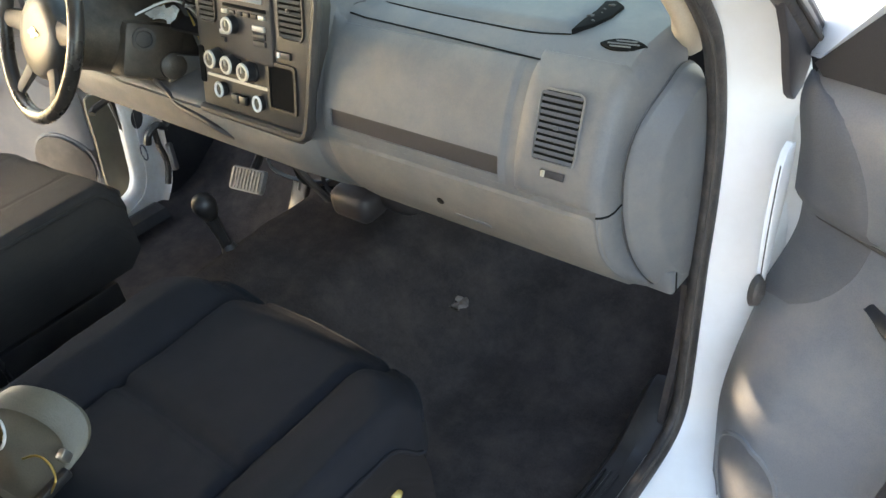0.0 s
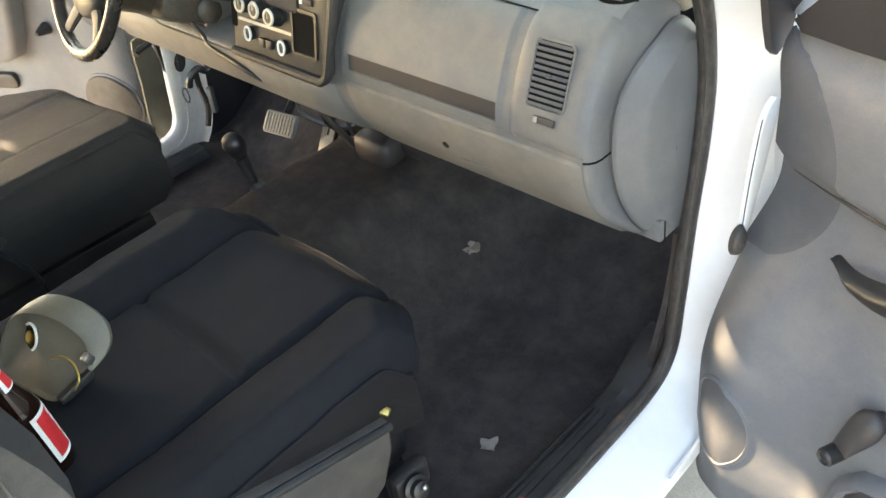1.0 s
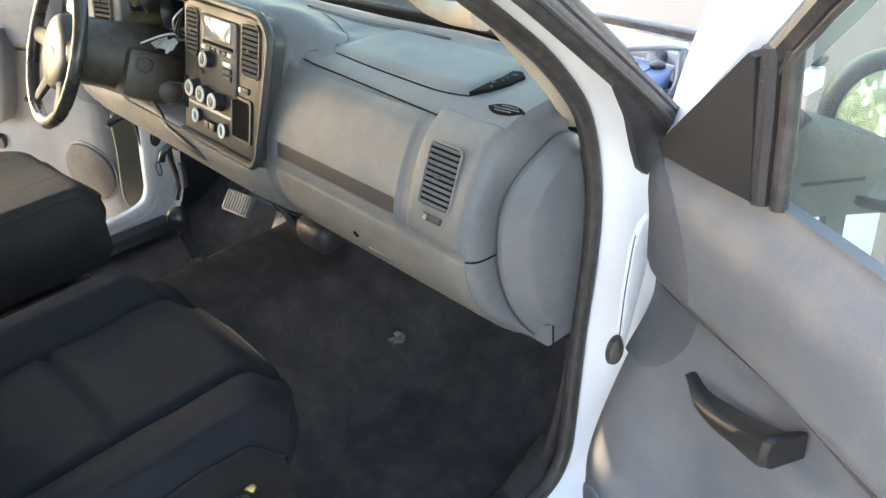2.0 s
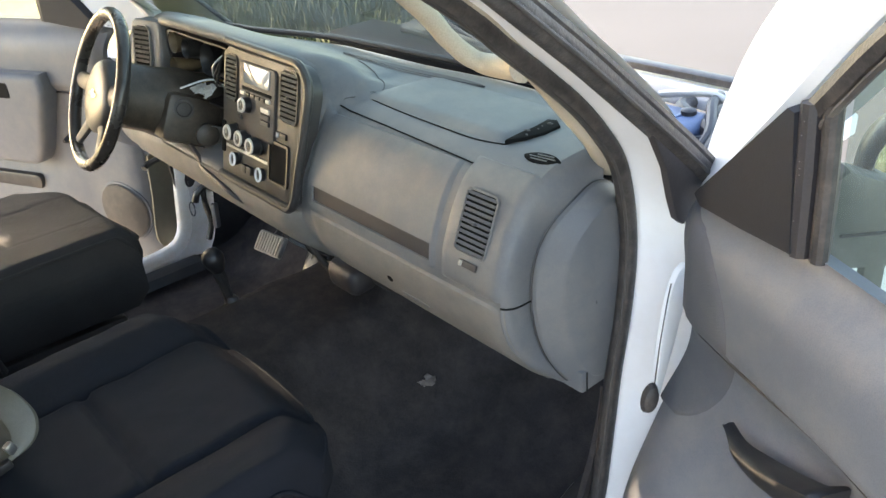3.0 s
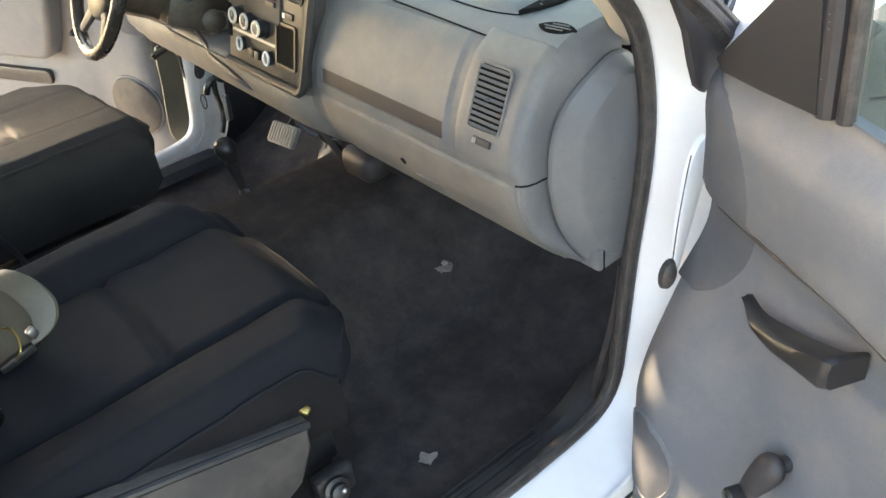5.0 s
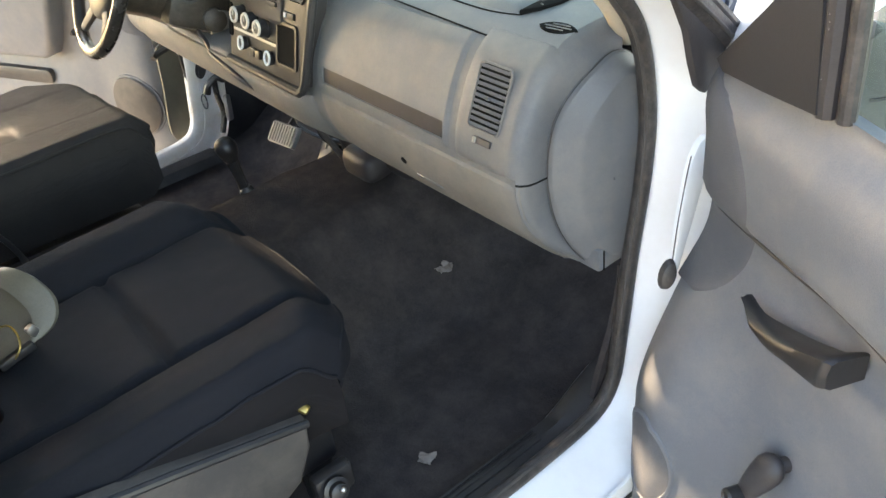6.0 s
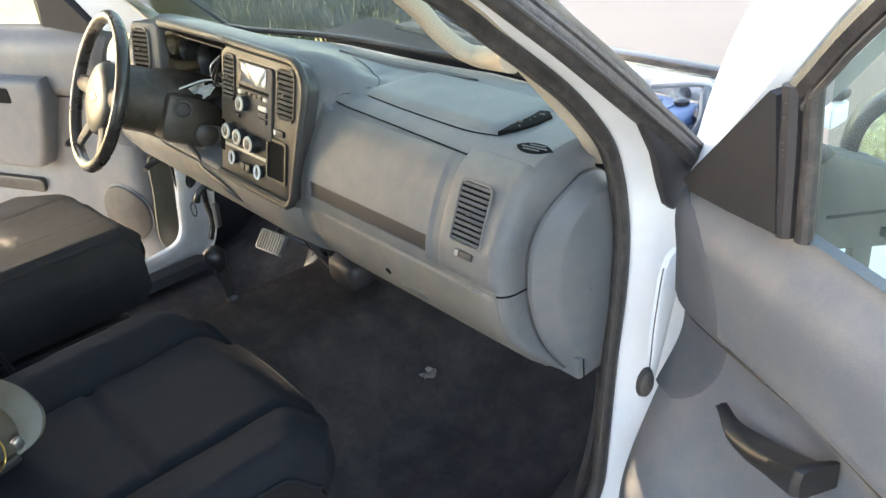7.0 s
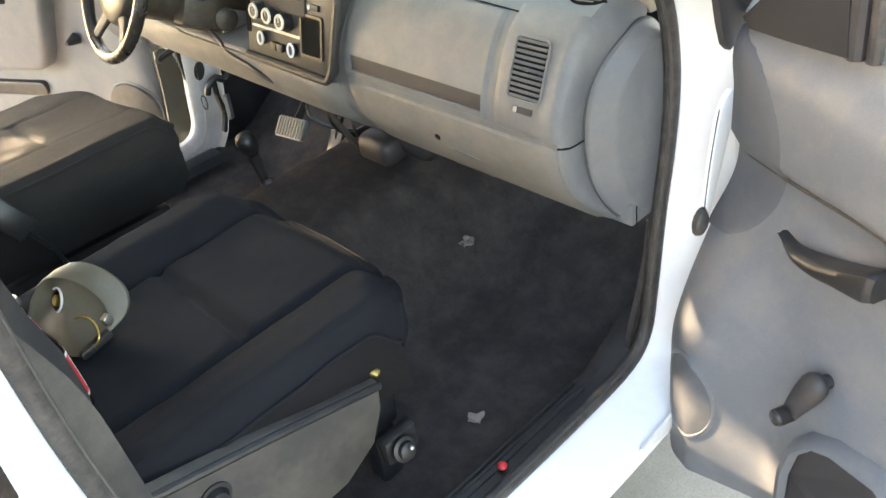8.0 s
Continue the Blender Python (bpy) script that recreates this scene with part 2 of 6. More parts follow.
def tube(bm, pts, r, n=10, closed=False, flat=1.0, up=(0, 0, 1), caps=True):
    """A swept round bar; r is a number or one radius a point; flat squeezes it along up."""
    pts, tang = frames_along(pts, closed)
    rings = []
    for i, (p, t) in enumerate(zip(pts, tang)):
        u = Vector(up) - t * t.dot(Vector(up))
        if u.length < 1e-4:
            u = t.orthogonal()
        u.normalize()
        s = t.cross(u)
        rad = r[i] if isinstance(r, (list, tuple)) else r
        rings.append([bm.verts.new(p + rad * (math.cos(a) * s + flat * math.sin(a) * u)) for a in [2 * math.pi * k / n for k in range(n)]])
    skin(bm, rings, True, closed)
    if caps and not closed:
        bm.faces.new(list(reversed(rings[0])))
        bm.faces.new(rings[-1])
    return bm


def skin(bm, rings, round_=False, closed=False):
    n = len(rings[0])
    faces = []
    for i in range(len(rings) if closed else len(rings) - 1):
        a, b = rings[i], rings[(i + 1) % len(rings)]
        for k in range(n if round_ else n - 1):
            faces.append(bm.faces.new((a[k], a[(k + 1) % n], b[(k + 1) % n], b[k])))
    return faces


def loft(bm, rings, round_=False, closed=False, caps=False):
    vs = [[bm.verts.new(p) for p in ring] for ring in rings]
    faces = skin(bm, vs, round_, closed)
    if caps:
        bm.faces.new(list(reversed(vs[0])))
        bm.faces.new(vs[-1])
    return faces


def lathe(bm, prof, m, n=24, caps=True):
    """prof: (radius, height) pairs, turned round the z axis of m."""
    rings = [[m @ Vector((r * math.cos(a), r * math.sin(a), h)) for a in [2 * math.pi * k / n for k in range(n)]] for r, h in prof]
    loft(bm, rings, True, False, caps)
    return bm


def solid(bm, thickness):
    bmesh.ops.recalc_face_normals(bm, faces=bm.faces)
    g = bmesh.ops.solidify(bm, geom=list(bm.faces), thickness=thickness)
    return bm


def plate(bm, outline, m, depth, bevel=0.0, seg=2):
    """A flat plate: outline in the xy plane of m, extruded from z 0 to depth."""
    lo = [bm.verts.new(m @ Vector((x, y, 0))) for x, y in outline]
    hi = [bm.verts.new(m @ Vector((x, y, depth))) for x, y in outline]
    n = len(outline)
    bm.faces.new(list(reversed(lo)))
    top = bm.faces.new(hi)
    for k in range(n):
        bm.faces.new((lo[k], lo[(k + 1) % n], hi[(k + 1) % n], hi[k]))
    bmesh.ops.recalc_face_normals(bm, faces=bm.faces)
    if bevel:
        bmesh.ops.bevel(bm, geom=list(top.edges), offset=bevel, segments=seg, profile=0.5, affect="EDGES", clamp_overlap=True)
    return bm


def rounded(cx, cy, w, h, r, n=5):
    pts = []
    for sx, sy, a0 in ((1, 1, 0), (-1, 1, 90), (-1, -1, 180), (1, -1, 270)):
        for k in range(n + 1):
            a = radians(a0 + 90 * k / n)
            pts.append((cx + sx * (w / 2 - r) + r * math.cos(a), cy + sy * (h / 2 - r) + r * math.sin(a)))
    return pts


def ring_plate(bm, outer, inner, m, depth):
    """A frame between two outlines with the same count of points."""
    n = len(outer)
    o0, o1 = [[bm.verts.new(m @ Vector((x, y, d))) for x, y in outer] for d in (0, depth)]
    i0, i1 = [[bm.verts.new(m @ Vector((x, y, d))) for x, y in inner] for d in (0, depth)]
    for k in range(n):
        j = (k + 1) % n
        bm.faces.new((o0[k], o0[j], o1[j], o1[k]))
        bm.faces.new((i0[j], i0[k], i1[k], i1[j]))
        bm.faces.new((o1[k], o1[j], i1[j], i1[k]))
        bm.faces.new((o0[j], o0[k], i0[k], i0[j]))
    return bm


def ss(a, b, x):
    t = max(0.0, min(1.0, (x - a) / (b - a)))
    return t * t * (3 - 2 * t)


def lerp(a, b, t):
    return a + (b - a) * t


def spline(pts, per=6, closed=False):
    """Catmull-Rom through the points."""
    p = [Vector(q) for q in pts]
    n, out = len(p), []
    for i in range(n if closed else n - 1):
        a, b, c, d = (p[(i - 1) % n] if closed or i else p[0], p[i], p[(i + 1) % n], p[(i + 2) % n] if closed or i < n - 2 else p[-1])
        for k in range(per):
            t = k / per
            out.append(0.5 * ((2 * b) + (c - a) * t + (2 * a - 5 * b + 4 * c - d) * t * t + (3 * b - a - 3 * c + d) * t ** 3))
    if not closed:
        out.append(p[-1])
    return out


def axes(origin, x, z):
    """A frame at origin with its x axis along x and its z axis nearest to z."""
    x, z = Vector(x).normalized(), Vector(z)
    z = (z - x * x.dot(z)).normalized()
    y = z.cross(x)
    return Matrix.Translation(origin) @ Matrix((x, y, z)).transposed().to_4x4()


# ---- ground, road, grass ----
GZ = -0.10
bm = B()
ext = [-400, -120, -40, -20, -12, -8, -5, -2, 0, 2, 5, 8, 12, 20, 40, 120, 400]
loft(bm, [[(x, y, GZ - 0.03) for x in ext] for y in ext])
alone("ground", bm, EARTH, "sunlit dry yellow grass field reaching to the horizon", "ground", "structure")
bm = B()
box(bm, (22.8, 5, GZ - 0.035), (55, 90, 0.07), 0.02)
alone("road", bm, ASPHALT, "smooth pale grey asphalt road beyond the truck", "road", "structure")
bm = B()
box(bm, (1.0, -2.0, GZ - 0.01), (6.0, 7.6, 0.05), 0.015)
alone("pavement", bm, CONCRETE, "pale dusty concrete pad under the truck", "pavement", "structure")
rng = random.Random(4)
bm = B()
for k in range(18000):
    x, y = rng.uniform(-9.5, -4.75), rng.uniform(2.5, 9.5)
    h, a, w = rng.uniform(0.10, 0.34), rng.uniform(0, 6.28), rng.uniform(0.008, 0.020)
    d = Vector((math.cos(a), math.sin(a), 0))
    tip = Vector((x, y, GZ - 0.03 + h)) + Vector((rng.uniform(-1, 1), rng.uniform(-1, 1), 0)) * h * 0.5
    bm.faces.new([bm.verts.new(p) for p in (Vector((x, y, GZ - 0.05)) - d * w, Vector((x, y, GZ - 0.05)) + d * w, tip)])
alone("grass", bm, GRASS, "tall shaggy green grass beyond the windshield", "grass", "stuff", smooth=0)

# ---- tree added out of view to shade and dapple the cab; it shows in the outer mirror ----
tree = thing("tree", "leafy yellow-green tree out of view, added to shade the cab", "tree")
# each gap: a spot on which its light falls, and its radius
TREE_GAPS = [((0.914, 0.056, 0.705), 0.021), ((1.030, 0.033, 0.490), 0.036), ((0.985, 0.028, 0.41), 0.016), ((1.10, 0.04, 0.40), 0.016),
             ((0.058, -0.474, 0.893), 0.006), ((-0.53, -0.52, 0.93), 0.03), ((-0.42, -0.58, 0.93), 0.02), ((0.22, -0.66, 0.96), 0.02)]
TX, TY, TZ = -4.10, -1.45, 3.55
bm = B()
tube(bm, spline([(TX, TY, GZ - 0.05), (TX + 0.05, TY, 0.6), (TX - 0.05, TY + 0.1, 1.5), (TX + 0.1, TY, 2.9), (TX, TY + 0.1, 4.8)], 5),
     [0.20 - 0.17 * k / 20 for k in range(21)], 12)
part("trunk", bm, BARK, tree)
for k in range(9):
    a, z0 = k * 2.4 + 2.0, 2.5 + 0.2 * k
    d = Vector((math.cos(a), math.sin(a), 0.55))
    p0 = Vector((TX, TY, z0))
    bm = B()
    tube(bm, spline([p0, p0 + d * 0.4, p0 + d * 0.8 + Vector((0, 0, 0.15)), p0 + d * 1.15 + Vector((0, 0, 0.25))], 4), [0.04 - 0.034 * j / 12 for j in range(13)], 8)
    part("limb", bm, BARK, tree)
# the crown is thick; leaves are left out along sun lines to the chosen spots
SIDE = SUN.cross(Vector((0, 0, 1))).normalized()
RISE = SIDE.cross(SUN).normalized()
GAPS = [(Vector(p), r) for p, r in TREE_GAPS]
bm = B()
clumps = []
while len(clumps) < 300:
    v = Vector((rng.uniform(-1, 1), rng.uniform(-1, 1), rng.uniform(-1, 1)))
    if 0.2 < v.length < 1:
        clumps.append(Vector((TX + 1.5 * v.x, TY - 0.45 + 1.6 * v.y, TZ + 1.3 * v.z)))
# extra low clumps, added to keep stray sun off the floor
low = random.Random(31)
clumps += [Vector((TX + low.uniform(-0.9, 0.9), TY - 0.15 + low.uniform(-0.75, 0.45), TZ - 0.70 + low.uniform(-0.25, 0.25))) for k in range(70)]
for c in clumps:
    for j in range(120):
        q = c + Vector((rng.gauss(0, 0.18), rng.gauss(0, 0.18), rng.gauss(0, 0.16)))
        m = Matrix.LocRotScale(q, Euler((rng.uniform(0, 6.3), rng.uniform(0, 6.3), rng.uniform(0, 6.3))), (1, 1, 1))
        s_ = rng.uniform(0.045, 0.075)
        if any(math.hypot((q - g).dot(SIDE), (q - g).dot(RISE)) < r * (0.9 + 0.2 * rng.random()) + 0.6 * s_ for g, r in GAPS):
            continue
        bm.faces.new([bm.verts.new(m @ Vector((x * s_, y * s_, 0))) for x, y in ((-1, 0), (-0.3, -0.5), (0.6, -0.4), (1, 0), (0.6, 0.4), (-0.3, 0.5))])
part("crown", bm, LEAF, tree, smooth=0)

# sunlit bushes far behind the truck, seen in the outer mirror
bm = B()
for k in range(260):
    a = rng.uniform(-0.9, 0.9)
    c = Vector((10 + 9 * a + rng.uniform(-1, 1), -17 + 6 * a + rng.uniform(-1.5, 1.5), GZ + rng.uniform(0.2, 3.6)))
    for j in range(40):
        q = c + Vector((rng.gauss(0, 0.4), rng.gauss(0, 0.4), rng.gauss(0, 0.35)))
        m = Matrix.LocRotScale(q, Euler((rng.uniform(0, 6.3), rng.uniform(0, 6.3), rng.uniform(0, 6.3))), (1, 1, 1))
        s_ = rng.uniform(0.10, 0.2)
        bm.faces.new([bm.verts.new(m @ Vector((x * s_, y * s_, 0))) for x, y in ((-1, 0), (0, -0.5), (1, 0), (0, 0.5))])
alone("bushes", bm, LEAF, "row of sunlit yellow-green bushes behind the truck", "bushes", "stuff", smooth=0)

# ---- cab shell ----
# door opening, seen from the side: y, z, from the windshield pillar's foot round to the hinge pillar
OPEN = [(0.205, 1.06), (0.196, 1.15), (0.173, 1.228), (0.133, 1.287), (0.082, 1.344), (0.019, 1.400), (-0.048, 1.456), (-0.115, 1.514), (-0.28, 1.625), (-0.45, 1.67),
        (-0.75, 1.675), (-0.85, 1.62), (-0.872, 1.45), (-0.878, 1.25), (-0.872, 1.05), (-0.845, 0.80), (-0.78, 0.60), (-0.66, 0.505),
        (-0.45, 0.488), (-0.25, 0.486), (-0.08, 0.488), (0.066, 0.502), (0.126, 0.555), (0.147, 0.66), (0.172, 0.83), (0.195, 0.95)]
OPEN = [(p.x, p.y) for p in spline([(y, z, 0) for y, z in OPEN], 4, True)]
NO = len(OPEN)
OC = (-0.33, 1.05)


def grown(d, k):
    """The opening's outline moved outwards by d at point k."""
    (ya, za), (yb, zb), (y, z) = OPEN[k - 1], OPEN[(k + 1) % NO], OPEN[k]
    ny, nz = -(zb - za), yb - ya
    s = math.hypot(ny, nz)
    ny, nz = ny / s, nz / s
    if ny * (y - OC[0]) + nz * (z - OC[1]) < 0:
        ny, nz = -ny, -nz
    return y + d * ny, z + d * nz


def ring(x, d, side=1):
    out = []
    for k in range(NO):
        y, z = grown(d, k)
        xx = x
        out.append((xx, y, z) if side > 0 else (-0.12 - xx, y - 0.03, z))
    return out


def jamb_depth(k):
    y, z = OPEN[k]
    return 0.033 + 0.014 * ss(0.9, 0.5, z) + 0.01 * ss(-0.7, -0.85, y)


def make_frame(side, paint, label):
    frame_ = thing("door_frame", label, "door frame", kind="structure")
    bm = B()
    rings = [ring(0.758, 0.0, side), ring(0.785, 0.004, side), ring(0.80, 0.012, side)]
    for x, f in ((0.835, 0.75), (0.868, 1.0), (0.884, 1.3), (0.888, 1.8)):
        out = []
        for k in range(NO):
            y, z = grown(jamb_depth(k) * lerp(f, min(f, 1.0 + 0.05 * f), ss(1.10, 1.22, OPEN[k][1])), k)
            out.append((x, y, z) if side > 0 else (-0.12 - x, y - 0.03, z))
        rings.append(out)
    loft(bm, list(map(list, zip(*rings))), False, True)
    part("painted_jamb", bm, paint, frame_)
    if side < 0:
        bm = B()
        rows = []
        for d, x, wide in ((0.0, 0.790, 1), (0.0, 0.775, 1), (0.004, 0.767, 1), (0.012, 0.763, 0.7), (0.035, 0.763, 0), (0.060, 0.762, 0), (0.068, 0.756, 0), (0.072, 0.74, 0)):
            low = [ss(1.15, 0.95, z) * ss(-0.5, -0.2, y) for y, z in OPEN]
            a, b = ring(x, d, side), ring(x, d - 0.036 * wide, side)
            rows.append([tuple(lerp(p[i], q[i], f) for i in range(3)) for p, q, f in zip(a, b, low)])
        loft(bm, list(map(list, zip(*rows))), False, True)
        part("inner_flange", bm, paint, frame_, "dusty white inner flange with tan dirt", smooth=60)
        bm = B()
        lathe(bm, [(0.022, 0.0), (0.022, 0.003), (0.001, 0.004)], axes((-0.8825, 0.138, 0.738), (0, 0.35, 1), (1, 0, 0)) @ Matrix.Diagonal((1.35, 0.8, 1, 1)), 20)
        part("drain_hole", bm, BROWN, frame_)
        bm = B()
        tube(bm, [(-0.881, 0.121 + 0.008 * math.cos(a), 0.636 + 0.024 * math.sin(a)) for a in [2 * math.pi * k / 24 for k in range(24)]], 0.0022, 6, True)
        part("slot", bm, DASH, frame_, "dark oval slot")
        return frame_
    bm = B()
    seal = []
    for k in range(NO):
        y, z = grown(-0.006, k)
        xx = 0.776
        seal.append((xx if side > 0 else -0.12 - xx, y, z))
    tube(bm, seal, 0.0145, 12, True, up=(1, 0, 0))
    part("rubber_seal", bm, RUBBER, frame_, "scuffed dark rubber door seal")
    # lip in a paler plastic, which puts the seal's edge highlight into colour
    bm = B()
    lip = []
    for k in range(NO):
        y, z = grown(-0.017, k)
        lip.append((0.782, y, z))
    tube(bm, lip, 0.0035, 6, True, up=(1, 0, 0))
    part("seal_lip", bm, SHIELD, frame_, "lip of the seal, paler for the highlight along it")
    return frame_


right_frame = make_frame(1, WHITE, "white painted door opening with a dark rubber seal")
make_frame(-1, WHITE_DIRTY, "dusty white painted driver's door opening lit by the sun")

# sun-baked outer weatherstrip along the windshield pillar
bm = B()
line = [(0.872, -0.275, 1.650), (0.878, -0.096, 1.502), (0.880, -0.021, 1.440), (0.882, 0.080, 1.352), (0.884, 0.180, 1.264), (0.885, 0.245, 1.203)]
line = spline(line, 5)
tube(bm, line, 0.0185, 12, flat=0.85, up=(1, 0, 0))
part("pillar_weatherstrip", bm, RUBBER, right_frame, "faded brown rubber weatherstrip with a ridge")
bm = B()
tube(bm, [(x + 0.005, y + 0.0105, z + 0.0105) for x, y, z in line], 0.009, 8)
part("pillar_moulding", bm, RUBBER, right_frame)
# raised ridge in a paler material than the strip
bm = B()
tube(bm, [(x + 0.0175, y - 0.003, z - 0.003) for x, y, z in line], 0.0035, 8)
part("strip_ridge", bm, SHIELD, right_frame, "paler ridge along the weatherstrip")
bm = B()
plate(bm, [(0.068, 1.358), (0.102, 1.308), (0.130, 1.257), (0.146, 1.205), (0.161, 1.168), (0.178, 1.153), (0.202, 1.160), (0.222, 1.185), (0.226, 1.215), (0.16, 1.29), (0.10, 1.345)],
      axes((0.880, 0, 0), (0, 1, 0), (1, 0, 0)), 0.011, 0.003)
part("pillar_corner_cap", bm, BROWN, right_frame, "dark brown plastic corner cap")
# outer flange of the hinge pillar, standing off the pillar
bm = B()
plate(bm, [(0.160, 1.058), (0.150, 1.03), (0.138, 0.965), (0.131, 0.905), (0.128, 0.872), (0.140, 0.862), (0.170, 0.94), (0.196, 1.02), (0.205, 1.075), (0.19, 1.082), (0.172, 1.075)],
      axes((0.882, 0, 0), (0, 1, 0), (1, 0, 0)), 0.010, 0.003)
part("hinge_flange", bm, WHITE, right_frame)
# thin dark tube drawn as the shadow line beside the flange
bm = B()
tube(bm, spline([(0.8895, 0.157, 1.062), (0.8895, 0.150, 1.035), (0.8895, 0.136, 0.962), (0.8895, 0.1285, 0.902), (0.8895, 0.1255, 0.875)], 4), 0.0010, 6)
part("flange_shadow_line", bm, RUBBER, right_frame)
# corner of the sill flange, white broken by tan patches
bm = B()
plate(bm, [(0.120, 0.445), (0.145, 0.50), (0.118, 0.508), (0.085, 0.470), (0.03, 0.448), (-0.05, 0.442), (-0.05, 0.425), (0.06, 0.415)], axes((0.884, 0, 0), (0, 1, 0), (1, 0, 0)), 0.006, 0.002)
part("sill_flange", bm, WHITE_DIRTY, right_frame, "white corner of the sill flange with tan patches")
bm = B()
lathe(bm, [(0.001, 0.012), (0.007, 0.012), (0.0105, 0.009), (0.013, 0.0)], axes((0.887, 0.118, 0.868), (0, 0.25, 1), (1, -0.5, 0)) @ Matrix.Diagonal((2.1, 1.15, 1, 1)), 16)
part("rubber_grommet", bm, RUBBER, right_frame)

# outer body side, roof, rear wall, cowl
def body_side(side, paint):
    xs = 0.89
    sg = lambda p: p if side > 0 else (-0.12 - p[0], p[1], p[2])
    # rear quarter with its window, rocker and roof rail as plain panels
    bm = B()
    x0 = xs - 0.02
    for cy, cz, sy, sz in ((-1.22, 0.72, 0.50, 0.98), (-1.44, 1.44, 0.06, 0.46)):
        box(bm, sg((x0, cy, cz)), (0.05, sy, sz), 0.01)
    box(bm, sg((x0 - 0.08, -0.62, 1.755)), (0.10, 1.7, 0.05), 0.02)
    box(bm, sg((x0 - 0.01, -0.37, 0.405)), (0.04, 0.95, 0.05), 0.012)
    return bm


def shade_panel(name, bm, label, paint=WHITE):
    return alone(name, bm, paint, label, "truck body", "structure")


shade_panel("wall_east", body_side(1, WHITE), "white painted outer body side panels of the cab")
shade_panel("wall_west", body_side(-1, WHITE), "white painted driver side body panels of the cab")
bm = B()
box(bm, (-0.06, -0.92, 1.775), (1.62, 1.25, 0.035), 0.012)
alone("ceiling", bm, BEIGE, "beige cloth headliner under the cab roof", "ceiling", "structure")
bm = B()
box(bm, (-0.06, -1.50, 0.80), (1.70, 0.05, 0.78), 0.01)
box(bm, (-0.06, -1.46, 1.70), (1.50, 0.05, 0.13), 0.01)
for x in (-0.80, 0.68):
    box(bm, (x, -1.48, 1.42), (0.12, 0.05, 0.5), 0.01)
alone("wall_south", bm, BEIGE, "beige trimmed rear wall of the cab with a rear window", "wall", "structure")

# closed underbody on which the cab stands
bm = B()
box(bm, (-0.06, -0.15, 0.155), (1.44, 2.5, 0.51), 0.03)
alone("underbody", bm, DARK, "dark underbody beneath the cab", "truck body", "structure")

# ---- floor ----
def floor_z(x, y):
    tunnel = 0.245 * ss(-0.31, -0.20, x) * ss(0.36, 0.05, x) * ss(-1.0, -0.2, y)
    toe = 0.42 * max(0.0, y - 0.16) ** 1.15 * 1.9
    rise = 0.045 * ss(0.66, 0.74, x) + 0.045 * ss(-0.78, -0.86, x)
    back = 0.10 * ss(-0.42, -0.60, y)
    lumps = 0.006 * noise.noise((x * 9, y * 9, 0.3)) + 0.003 * noise.noise((x * 30, y * 30, 2.1))
    return 0.435 + max(tunnel, 0) + toe + rise * (1 - ss(0.1, 0.3, y)) + back * 0.3 + lumps


bm = B()
xs = [-0.90 + 1.67 * k / 84 for k in range(85)]
ys = [-1.5 + 2.05 * k / 90 for k in range(91)]
loft(bm, [[(x, y, floor_z(x, y)) for x in xs] for y in ys])
alone("floor", bm, CARPET, "dark worn carpet full of dust on the cab floor", "floor", "structure", smooth=60)
bm = B()
box(bm, (-0.06, 0.60, 0.71), (1.72, 0.05, 0.66), 0.02)
alone("wall_north", bm, DARK, "dark firewall behind the dashboard", "firewall", "structure")
# kick panels at the footwell's ends
for sx, nm, mt in ((1, "kick_panel", CARPET), (-1, "kick_panel", BLACK)):
    bm = B()
    x = 0.762 if sx > 0 else -0.905
    rows = []
    for k in range(13):
        z = 0.42 + (0.37 if sx > 0 else 0.55) * k / 12
        y0 = lerp(0.085, 0.165, ss(0.48, 0.80, z)) if sx > 0 else 0.09
        rows.append([(x + 0.004 * noise.noise((y * 7, z * 7, 3)), y, z) for y in [lerp(y0, 0.58, j / 12) for j in range(13)]])
    loft(bm, rows)
    solid(bm, 0.012)
    alone(nm, bm, mt, "scuffed dark plastic kick panel beside the footwell", "trim panel", "structure")
# sill plate along the passenger door
bm = B()
prof = [(0.690, 0.462), (0.705, 0.488), (0.735, 0.494), (0.752, 0.487), (0.768, 0.487), (0.775, 0.470)]
loft(bm, [[(x, y, z + 0.03 * ss(0.0, 0.10, y) + 0.035 * ss(0.06, 0.17, y) + 0.002 * noise.noise((x * 40, y * 12, 1))) for x, z in prof] for y in [-0.86 + 1.03 * k / 40 for k in range(41)]])
alone("sill_plate", bm, BLACK, "dusty black plastic door sill plate with ribs", "sill plate", "structure")
for k in range(3):
    bm = B()
    tube(bm, [(0.712 + 0.013 * k, y, 0.4925 + 0.03 * ss(0.0, 0.14, y)) for y in [-0.8 + 0.11 * j for j in range(8)]], 0.003, 6)
    ob = part("rib", bm, BLACK, bpy.data.objects["sill_plate"])
bm = B()
prof = [(-0.800, 0.462), (-0.815, 0.488), (-0.85, 0.494), (-0.875, 0.487), (-0.895, 0.470)]
loft(bm, [[(x, y, z) for x, z in prof] for y in [-0.86 + 0.95 * k / 10 for k in range(11)]])
alone("sill_plate", bm, BLACK, "black plastic sill plate in the driver's doorway", "sill plate", "structure")

